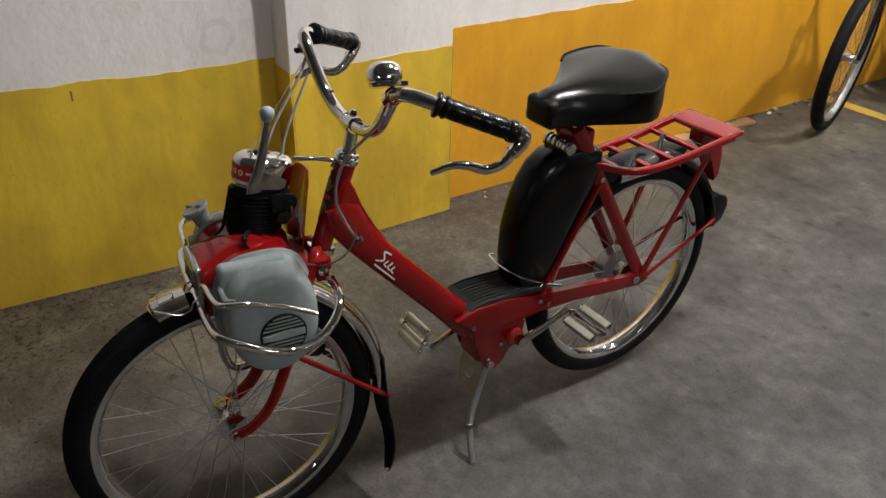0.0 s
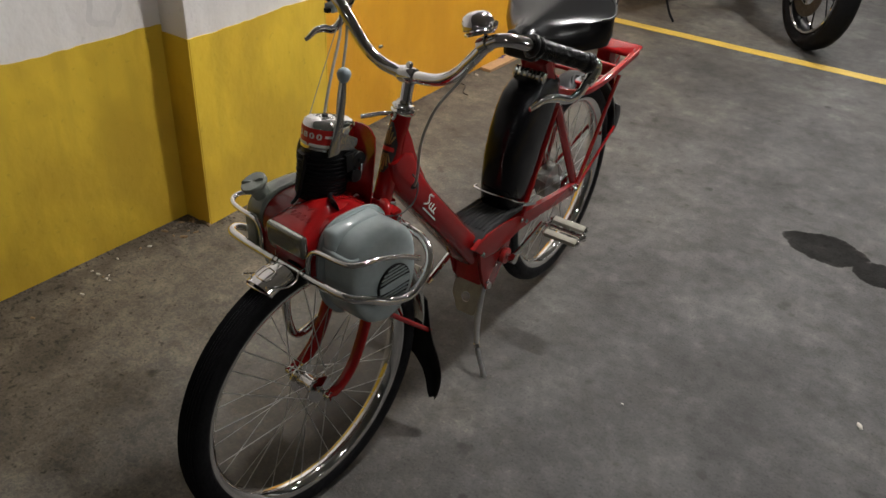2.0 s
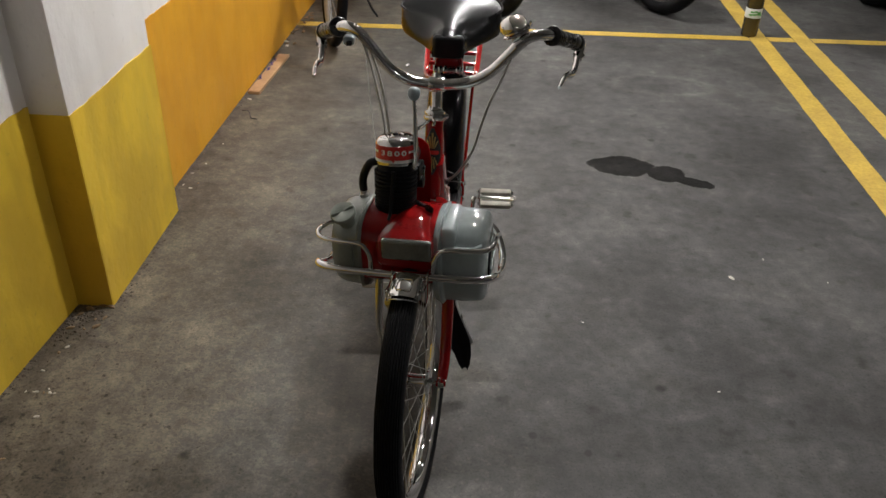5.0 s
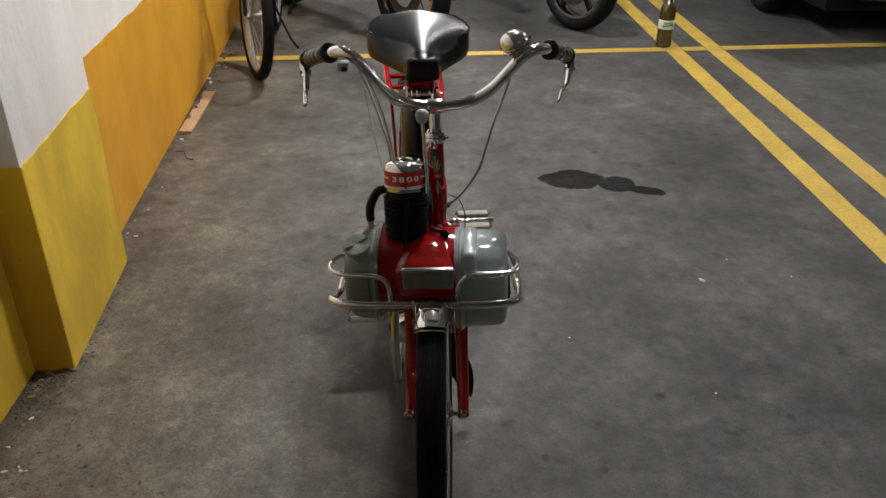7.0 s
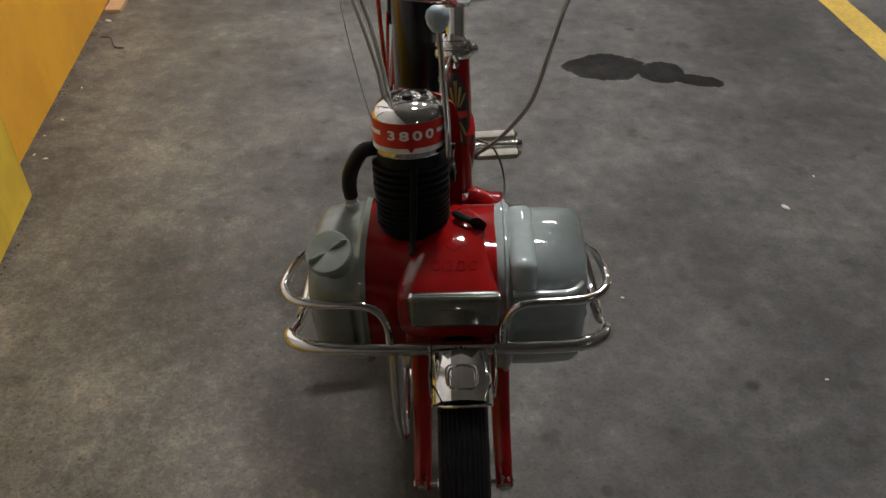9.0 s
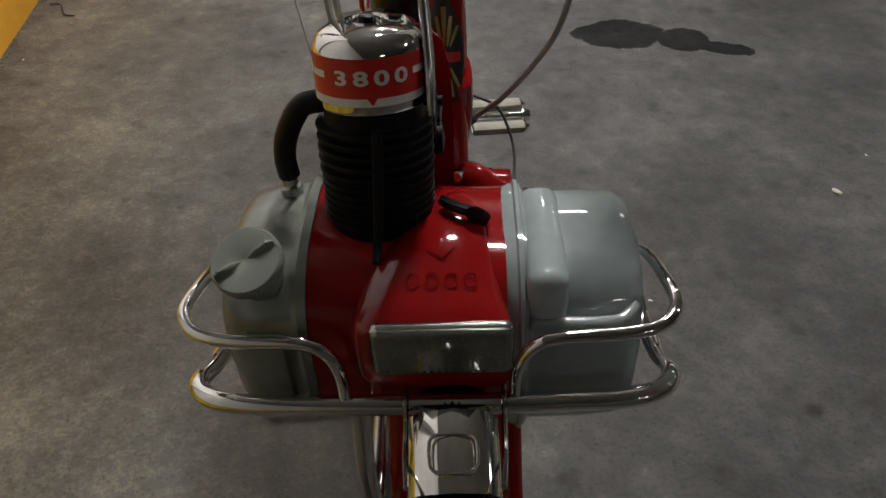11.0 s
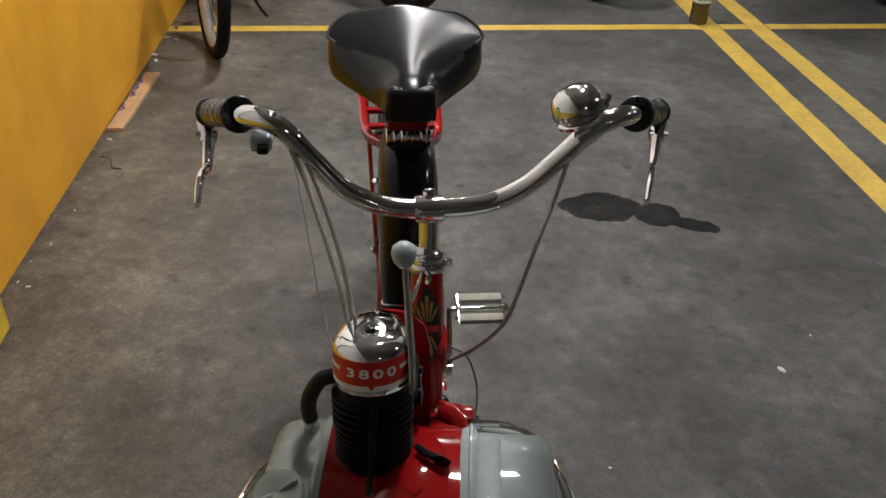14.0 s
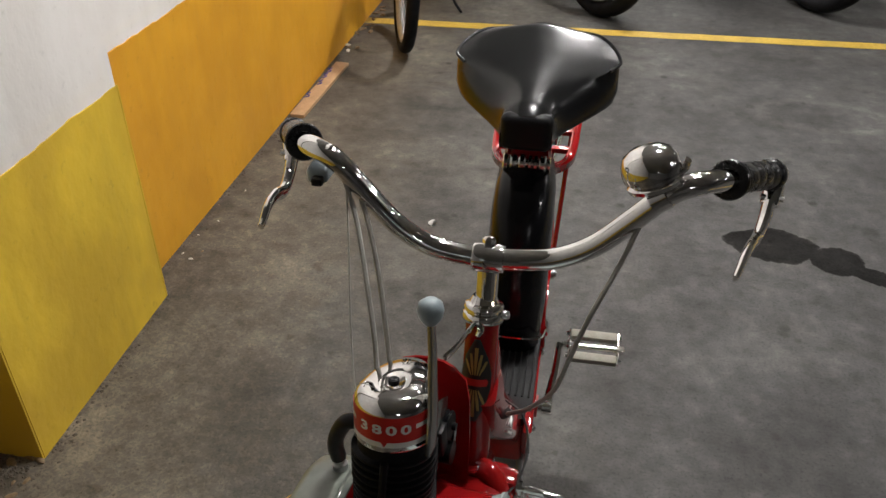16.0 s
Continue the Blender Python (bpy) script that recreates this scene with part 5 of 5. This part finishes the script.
em = decal([(0.054, -0.004, 0.004), (0.072, -0.0135, 0.0135), (0.090, -0.0190, 0.0190), (0.110, -0.0190, 0.0190), (0.128, -0.0130, 0.0130), (0.149, -0.003, 0.003)], 0.0003, BLACKPRINT, "emblem", frame_ob)
for up in (-1, 1):
    for k in range(-2, 3):
        s0, s1 = 0.0995 + up * 0.0085, 0.0995 + up * (0.040 - 0.0075 * abs(k))
        c0, c1 = k * 0.0022, k * 0.0058
        decal([(s0, c0 - 0.0006, c0 + 0.0006), ((s0 + s1) / 2, (c0 + c1) / 2 - 0.0016, (c0 + c1) / 2 + 0.0016), (s1, c1 - 0.0014 if k else -0.0020, c1 + 0.0014 if k else 0.0020)], 0.0006, GOLD, "gold_ray", em)
decal([(0.0955, -0.0135, 0.0135), (0.0995, -0.015, 0.015), (0.1035, -0.0135, 0.0135)], 0.0006, BAND, "red_bar", em)


def script_mark(sx):
    """White brush strokes along the beam in place of lettering."""
    o, d, n = Vector((0.0262 * sx, 0.308, 0.572)), Vector((0.05 * sx, 0.62, -0.785)), Vector((0, 0.785, 0.62))
    bm = B()
    strokes = [[(0.016, 0.020), (0.003, 0.016), (0.012, 0.005), (0.000, -0.004)]]
    strokes += [[(0.020 + 0.009 * i, 0.009 + 0.003 * (i % 2)), (0.018 + 0.009 * i, 0.001), (0.025 + 0.009 * i, -0.001)] for i in range(3)]
    strokes += [[(0.004, -0.010), (0.028, -0.0085), (0.054, -0.007)]]
    for s in strokes:
        tube(bm, [o + d * u * 1.22 + n * (v - 0.004) * 1.15 for u, v in s], 0.0018, 6, 4, flat=0.35)
    return part("script_mark", bm, WHITE, frame_ob, "white painted brush strokes")


script_mark(1)
script_mark(-1)


# ---- the other vehicles ----
def plain_wheel(name, parent, m, R, tw, rim_r, rim_mat, label, spokes=0, spoke_r=0.0012):
    """A wheel about its own x axis, standing at m: tyre, rim, hub, spokes."""
    at = m @ TO_X
    tr = (R - rim_r) / 2
    prof = []
    for i in range(20):
        a = 2 * math.pi * i / 20
        prof.append((R - tr + tr * math.cos(a) * (1 - 0.04 * (i % 2)), tw / 2 * math.sin(a)))
    w = part(name, lathe(B(), prof, 56, at, True), RUBBER, parent, label)
    h = tw * 0.36
    part("rim", lathe(B(), [(rim_r + 0.006, -h), (rim_r - 0.004, -h), (rim_r - 0.014, -h * 0.5), (rim_r - 0.018, 0), (rim_r - 0.014, h * 0.5), (rim_r - 0.004, h), (rim_r + 0.006, h)], 56, at), rim_mat, w)
    part("hub", lathe(B(), [(0, -0.045), (0.014, -0.045), (0.022, -0.03), (0.018, 0), (0.022, 0.03), (0.014, 0.045), (0, 0.045)], 20, at), DULL, w)
    me = None
    for i in range(spokes):
        s = 1 if i % 2 else -1
        if i < 2:
            ob = part("spoke", tube(B(), [(0.026 * s, 0.012 * s, 0.016), (0.002 * s, 0.0, rim_r - 0.01)], spoke_r, 5, straight=True), DULL, w)
            me = (me or {})
            me[s] = ob.data
        else:
            ob = new("spoke", me[s])
            ob.parent = w
        ob.matrix_local = m @ Matrix.Rotation(2 * math.pi * i / spokes, 4, "X")
    return w


def bicycle():
    b = thing("bicycle", "black bicycle with chrome rims leaning beside the orange wall", "bicycle", at=(-0.70, 3.03, 0))
    R = 0.325
    fm = Matrix.Translation((0, 0, R)) @ pose(0, 0, 0, 0, 4, 18)
    rm = Matrix.Translation((0.01, 0.98, R)) @ pose(0, 0, 0, 0, 4, 0)
    plain_wheel("front_wheel", b, fm, R, 0.054, 0.272, ALU, "black tyre on a chrome rim", 28)
    plain_wheel("rear_wheel", b, rm, R, 0.054, 0.272, ALU, "black tyre on a chrome rim", 28)
    part("fork", tube(B(), [(-0.03, 0.19, 0.86), (-0.03, 0.13, 0.70), (0.03, 0.10, 0.68), (0.045, 0.03, 0.42), (0.045, 0.0, R)], 0.011, 8), BLACK, b)
    part("fork", tube(B(), [(-0.05, 0.13, 0.70), (-0.075, 0.10, 0.68), (-0.055, 0.03, 0.42), (-0.05, 0.0, R)], 0.011, 8), BLACK, b)
    part("frame", tube(B(), [(-0.03, 0.19, 0.80), (0.0, 0.38, 0.46), (0.01, 0.56, 0.31), (0.01, 0.98, R)], 0.018, 10), BLACK, b, "black step-through frame")
    part("seat_tube", tube(B(), [(0.01, 0.56, 0.31), (0.0, 0.70, 0.80), (0.0, 0.72, 0.9)], 0.015, 10), BLACK, b)
    part("stay", tube(B(), [(0.0, 0.68, 0.70), (0.05, 0.98, R)], 0.009, 8, straight=True), BLACK, b)
    part("saddle", box(B(), (-0.08, 0.62, 0.90), (0.08, 0.88, 0.96), 0.03, 3), VINYL, b)
    part("handlebar", tube(B(), [(-0.30, 0.36, 0.98), (-0.26, 0.24, 1.0), (-0.03, 0.20, 0.98), (0.2, 0.24, 1.0), (0.24, 0.36, 0.98)], 0.011, 8), CHROME, b)
    part("stem", tube(B(), [(-0.03, 0.185, 0.84), (-0.03, 0.20, 0.98)], 0.012, 8, straight=True), CHROME, b)
    part("mudguard", guard(B(), Vector((0.01, 0.98, R)), R + 0.02, 0.028, 10, 170, 0.012), BLACK, b)
    part("chain_case", box(B(), (0.03, 0.5, 0.26), (0.055, 1.0, 0.37), 0.01), BLACK, b)
    part("crank", tube(B(), [(0.07, 0.56, 0.31), (0.085, 0.66, 0.335)], 0.007, 8, straight=True), DULL, b)
    for dy in (-0.022, 0.022):
        part("pedal_block", box(B(), (0.095, 0.66 + dy - 0.012, 0.325), (0.185, 0.66 + dy + 0.012, 0.347), 0.004), IVORY, b, "ivory pedal block")
    part("kickstand", tube(B(), [(0.03, 0.56, 0.28), (0.07, 0.55, 0.17), (0.12, 0.535, 0.06), (0.16, 0.53, 0.004)], 0.007, 8), BLACK, b, "black kickstand")
    return b


bicycle()


def motorcycle(at, heading, label, rim_mat, cast):
    """A parked motorcycle seen to its front wheel: wheel, fork, mudguard, engine, tank, seat, rear wheel. Its nose points along -y before turning."""
    b = thing("motorcycle", label, "motorcycle", "parked motorcycles", (*at, 0))
    b.rotation_euler = (0, radians(3), radians(heading))
    R = 0.305
    fm, rm = Matrix.Translation((0, 0, R)), Matrix.Translation((0, 1.32, R))
    w = plain_wheel("front_wheel", b, fm, R, 0.115, 0.225, rim_mat, "wide black tyre on a metal rim")
    w2 = plain_wheel("rear_wheel", b, rm, R, 0.13, 0.215, rim_mat, "wide black tyre on a metal rim")
    for ww, mm in ((w, fm), (w2, rm)):
        for i in range(5 if cast else 10):
            a = 2 * math.pi * i / (5 if cast else 10)
            part("cast_spoke", box(B(), (-0.018, -0.016, 0.03), (0.018, 0.016, 0.222), 0.006, 2, mm @ Matrix.Rotation(a, 4, "X")) if cast else tube(B(), [(0.02 * (-1) ** i, 0.02, 0), (0, 0.03, 0.215)], 0.004, 6, straight=True), CASTBLACK if not cast else BLACK, ww, "", None if cast else mm @ Matrix.Rotation(a, 4, "X"))
        for sx in (-1, 1):
            part("rim_lip", lathe(B(), [(0.214, -0.003), (0.224, -0.003), (0.226, 0.0), (0.224, 0.003), (0.214, 0.003)], 56, mm @ Matrix.Translation((0.042 * sx, 0, 0)) @ TO_X, True), CHROME, ww, "bright metal rim edge")
        disc = lathe(B(), [(0.085, -0.002), (0.145, -0.002), (0.145, 0.002), (0.085, 0.002)], 40, mm @ Matrix.Translation((-0.062, 0, 0)) @ TO_X, True)
        for i in range(10):
            lathe(disc, [(0, -0.003), (0.006, -0.003), (0.006, 0.003), (0, 0.003)], 8, mm @ Matrix.Rotation(2 * math.pi * i / 10, 4, "X") @ Matrix.Translation((-0.062, 0, 0.09)) @ TO_X)
        part("brake_disc", disc, DARKSTEEL, ww, "drilled metal brake disc")
    for sx in (-1, 1):
        part("fork_leg", tube(B(), [(0.085 * sx, -0.01, R - 0.03), (0.088 * sx, 0.06, 0.50), (0.088 * sx, 0.20, 0.98)], 0.024, 12), PLASTER if cast is False else ALU, b, "pale fork leg")
    part("caliper", box(B(), (-0.10, 0.05, R + 0.04), (-0.05, 0.12, R + 0.13), 0.012), CASTBLACK, b)
    part("front_mudguard", guard(B(), Vector((0, 0, R)), R + 0.03, 0.065, 20, 140, 0.03), BLACK, b, "black front mudguard")
    part("engine", box(B(), (-0.16, 0.42, 0.25), (0.16, 0.86, 0.55), 0.09, 4), CASTBLACK, b, "dark engine block")
    fins = B()
    for i in range(7):
        box(fins, (-0.11, 0.46, 0.50 + i * 0.02), (0.11, 0.66, 0.508 + i * 0.02), 0.003)
    part("cylinder_fins", fins, ALU, b)
    part("frame_tube", tube(B(), [(0, 0.22, 0.86), (0, 0.38, 0.46), (0, 0.48, 0.28), (0, 0.9, 0.27), (0, 1.30, R)], 0.02, 10), BLACK, b)
    rr = [[Vector((u, y, v)) for u, v in oval(0, z, w_, h, 20, 2.6)] for y, z, w_, h in [(0.26, 0.82, 0.07, 0.06), (0.36, 0.83, 0.14, 0.11), (0.56, 0.82, 0.15, 0.11), (0.72, 0.78, 0.09, 0.07)]]
    part("fuel_tank", loft(B(), rr), BLACK, b, "black fuel tank")
    rr = [[Vector((u, y, v)) for u, v in oval(0, z, w_, h, 16, 3)] for y, z, w_, h in [(0.70, 0.74, 0.09, 0.04), (0.95, 0.75, 0.13, 0.05), (1.30, 0.80, 0.12, 0.05), (1.52, 0.84, 0.08, 0.03)]]
    part("seat", loft(B(), rr), VINYL, b)
    part("handlebar", tube(B(), [(-0.36, 0.36, 1.0), (-0.15, 0.24, 1.03), (0.15, 0.24, 1.03), (0.36, 0.36, 1.0)], 0.013, 8), BLACK, b)
    part("headlamp", lathe(B(), [(0, -0.02), (0.05, 0.0), (0.085, 0.06), (0.09, 0.10), (0, 0.11)], 24, pose(0, 0.18, 0.86, 90)), DULL, b)
    part("exhaust", tube(B(), [(0.08, 0.46, 0.50), (0.12, 0.38, 0.38), (0.13, 0.52, 0.28), (0.16, 1.0, 0.27), (0.18, 1.5, 0.34)], 0.03, 10), DULL, b)
    part("side_stand", tube(B(), [(-0.10, 0.95, 0.27), (-0.22, 0.98, 0.012)], 0.012, 8, straight=True), BLACK, b)
    return b


motorcycle((0.125, 3.66), 38, "dark motorcycle with a pale-rimmed wide front wheel", BLACK, False)
motorcycle((1.20, 3.93), 33, "dark motorcycle with a cast metal front wheel", CHROME, True)

CARPAINT = mat("white_car_paint", (0.72, 0.73, 0.75), 0.25, coat=0.8, var=0.05, scale=6)
GLASS = mat("dark_car_glass", (0.02, 0.022, 0.025), 0.06, var=0.1, spec=0.8)


def car():
    c = thing("car", "white parked car with black tyres in the next bay", "car", at=(3.42, 3.50, 0))
    def sec(y, w, z0, z1, e=5):
        return [Vector((u, y, v)) for u, v in oval(0, (z0 + z1) / 2, w, (z1 - z0) / 2, 32, e)]
    part("body", loft(B(), [sec(0.0, 0.62, 0.30, 0.58), sec(0.06, 0.74, 0.25, 0.66), sec(0.25, 0.82, 0.22, 0.72), sec(0.95, 0.85, 0.24, 0.86), sec(1.4, 0.86, 0.24, 0.92), sec(3.3, 0.86, 0.24, 0.95), sec(3.9, 0.82, 0.26, 0.90), sec(4.1, 0.70, 0.32, 0.8)]), CARPAINT, c, "white car body")
    part("cabin", loft(B(), [sec(1.2, 0.74, 0.86, 0.92, 4), sec(1.75, 0.68, 0.88, 1.34, 4), sec(2.2, 0.66, 0.88, 1.45, 4), sec(3.1, 0.66, 0.88, 1.43, 4), sec(3.7, 0.70, 0.86, 0.98, 4)]), GLASS, c, "dark glazed cabin")
    part("roof", loft(B(), [sec(1.85, 0.62, 1.37, 1.43, 4), sec(2.2, 0.64, 1.42, 1.47, 4), sec(3.0, 0.64, 1.41, 1.46, 4)]), CARPAINT, c)
    part("bumper", loft(B(), [sec(-0.05, 0.55, 0.34, 0.48), sec(0.0, 0.72, 0.29, 0.52), sec(0.12, 0.80, 0.27, 0.54)]), CARPAINT, c, "white front bumper")
    part("grille", box(B(), (-0.4, -0.056, 0.36), (0.4, -0.03, 0.45), 0.01), BLACK, c)
    part("underbody", box(B(), (-0.74, 0.12, 0.17), (0.74, 3.95, 0.30), 0.04), BLACK, c, "dark underbody")
    for sx in (-1, 1):
        part("headlight", loft(B(), [[Vector((0.56 * sx + u, y, 0.60 + v)) for u, v in oval(0, 0, 0.16 * k, 0.06 * k, 16, 2.5)] for y, k in ((0.05, 0.6), (0.0, 1.0), (-0.02, 0.85))]), LENS, c)
        for y in (0.86, 3.25):
            w = plain_wheel("wheel", c, Matrix.Translation((0.73 * sx, y, 0.30)), 0.30, 0.19, 0.20, BLACK, "black car tyre")
            for i in range(5):
                part("wheel_spoke", box(B(), (0.05 * sx - 0.02, -0.025, 0.0), (0.05 * sx + 0.02, 0.025, 0.195), 0.008, 2, Matrix.Translation((0.73 * sx, y, 0.30)) @ Matrix.Rotation(2 * math.pi * i / 5, 4, "X")), CASTBLACK, w)
    return c


car()

# ---- small things on the floor ----
BOTTLE = bpy.data.materials.new("olive_drink_in_clear_plastic")
BOTTLE.use_nodes = True
_p = BOTTLE.node_tree.nodes["Principled BSDF"]
_p.inputs["Base Color"].default_value = (0.055, 0.038, 0.008, 1)
_p.inputs["Roughness"].default_value = 0.12
_p.inputs["Coat Weight"].default_value = 0.7
CAPBLUE = mat("dark_cap_plastic", (0.015, 0.02, 0.05), 0.4)
LABELW = mat("white_paper_label", (0.66, 0.68, 0.62), 0.5, var=0.06)
GREENP = mat("green_print", (0.10, 0.36, 0.06), 0.5, var=0.3, scale=60)
bt = thing("bottle", "plastic bottle of olive-brown drink with a white and green label", "bottle", at=(1.655, 3.52, 0))
part("body", lathe(B(), [(0, 0), (0.040, 0), (0.046, 0.006), (0.0465, 0.06), (0.0445, 0.075), (0.0465, 0.09), (0.0455, 0.11), (0.0455, 0.165), (0.0465, 0.18), (0.046, 0.215), (0.038, 0.25), (0.024, 0.275), (0.0145, 0.292), (0.0135, 0.305), (0, 0.305)], 32), BOTTLE, bt, "olive-brown filled plastic bottle")
part("label", lathe(B(), [(0.0457, 0.112), (0.0463, 0.113), (0.0463, 0.164), (0.0457, 0.165)], 32), LABELW, bt, "white paper label")
part("cap", lathe(B(), [(0.0, 0.30), (0.0155, 0.30), (0.016, 0.303), (0.016, 0.318), (0.014, 0.321), (0, 0.321)], 24), CAPBLUE, bt, "dark screw cap")
for i in range(7):
    a = radians(-95 + 26 * (i % 4) + 9 * (i // 4) - 30)
    z = 0.130 + 0.014 * (i // 4) + 0.003 * (i % 3)
    part("green_leaf_print", loft(B(), [[Vector((math.cos(a + u / 0.0465) * r, math.sin(a + u / 0.0465) * r, z + v)) for u, v in oval(0, 0, 0.012, 0.006, 10, 2)] for r in (0.0463, 0.0468)]), GREENP, bt)

# plank by the wall, with blue scribbles
pk = tagged(part("plank", box(B(), (-0.028, -0.27, 0.0), (0.028, 0.27, 0.014), 0.002), WOOD, None), "short pale wooden plank lying by the wall", "plank")
pk.matrix_basis = pose(-0.946, 2.520, 0.0, 0, 0, -2.5)
BLUEINK = mat("blue_ink", (0.03, 0.04, 0.25), 0.6)
for i, (x, y) in enumerate([(-0.024, 0.16), (-0.024, 0.10), (-0.02, 0.03), (-0.024, -0.10)]):
    part("blue_mark", tube(B(), [(x, y - 0.02, 0.0165), (x + 0.012, y, 0.0165), (x - 0.004, y + 0.012, 0.0165), (x + 0.006, y + 0.03, 0.0165)], 0.002, 5, 4), BLUEINK, pk)

LEAF = mat("dry_leaf", (0.26, 0.17, 0.09), 0.7, var=0.5, scale=80)
PALE = mat("pale_scrap", (0.62, 0.58, 0.52), 0.7, var=0.2, scale=80)


def scrap(name, x, y, s, material, label, category, group):
    """A small crumpled bit on the floor."""
    bm = B()
    bmesh.ops.create_icosphere(bm, subdivisions=2, radius=1)
    q = random.uniform(0, 6.28)
    for v in bm.verts:
        k = 1 + 0.5 * noise.noise(v.co * 1.7 + Vector((x * 9, y * 9, 0)))
        c = v.co * k
        v.co = Vector(((c.x * math.cos(q) - c.y * 0.5 * math.sin(q)) * s, (c.x * math.sin(q) + c.y * 0.5 * math.cos(q)) * s, (c.z * 0.25 + 0.22) * s))
    ob = part(name, bm, material)
    ob.location = (x, y, 0)
    lo = min(v.co.z for v in ob.data.vertices)
    ob.data.transform(Matrix.Translation((0, 0, -lo)))
    return tagged(ob, label, category, group)


scrap("paper_scrap", 0.915, 0.895, 0.012, PALE, "tiny crumpled pale paper scrap on the floor", "litter", "litter")
for x, y, s in [(1.05, 1.02, 0.004), (0.42, 0.62, 0.004), (1.22, 0.9, 0.004), (0.75, 0.35, 0.004), (-0.96, 2.18, 0.012), (-0.97, 2.30, 0.016), (-0.955, 2.95, 0.018), (-0.975, 3.02, 0.016)]:
    scrap("paper_scrap", x, y, s, PALE, "tiny pale paper scrap on the floor", "litter", "litter")
for i in range(16):
    scrap("dry_leaf", -0.985 + random.uniform(0, 0.07), 2.85 + random.uniform(0, 0.75), random.uniform(0.010, 0.022), LEAF, "dry brown leaf lying along the wall foot", "leaf", "dry leaves")
for i in range(10):
    scrap("dirt_crumb", -1.03 + random.uniform(0, 0.09), 0.44 + random.uniform(0, 0.14), random.uniform(0.006, 0.016), LEAF, "dark dirt crumb in the wall corner", "dirt", "dirt crumbs")
for i in range(26):
    t_ = random.random()
    scrap("grit", -1.05 + 0.10 * random.random() + 0.02, -0.6 + 3.4 * t_ if not 0.35 < t_ < 0.52 else 0.2, random.uniform(0.003, 0.008), PALE if i % 3 else LEAF, "small grit by the wall foot", "grit", "grit by the wall")
tagged(part("cable_tie", tube(B(), [(-0.96, 2.05, 0.003), (-0.92, 2.02, 0.012), (-0.90, 1.97, 0.004), (-0.87, 1.96, 0.003)], 0.0022, 6), WIRE), "short black wire lying on the floor", "wire")


# ---- dirt gathered along the foot of the walls ----
DIRT = mat("dark_wall_dirt", (0.045, 0.038, 0.030), 0.9, var=0.5, scale=120, second=(0.12, 0.10, 0.075))


def wall_foot(y):
    """The x of the wall's face at floor level."""
    if y < 0.575:
        return -1.049 + (y - 0.575) * 0.068
    return -0.944 if y < 1.14 else -1.016 + (y - 1.14) * 0.0157


bm = B()
for i in range(900):
    y = random.uniform(-1.3, 3.4) if i < 640 else 0.575 - abs(random.gauss(0, 0.09))
    x = wall_foot(y) + abs(random.gauss(0, 0.012 if i < 640 else 0.05)) + 0.002
    r = random.uniform(0.0015, 0.0055)
    q = random.uniform(0, 6.28)
    pts = [Vector((math.cos(q + a) * r * random.uniform(0.7, 1.5), math.sin(q + a) * r * random.uniform(0.7, 1.5), 0)) for a in (0, 1.57, 3.14, 4.71)]
    base = [bm.verts.new(p + Vector((x, y, 0.0003))) for p in pts]
    tip = bm.verts.new((x + random.uniform(-0.3, 0.3) * r, y + random.uniform(-0.3, 0.3) * r, r * random.uniform(0.5, 1.0)))
    for j in range(4):
        bm.faces.new((base[j], base[(j + 1) % 4], tip))
    bm.faces.new(base[::-1])
tagged(part("dirt", bm, DIRT, smooth=False), "dark dirt crumbs gathered along the wall foot", "dirt", kind="stuff")
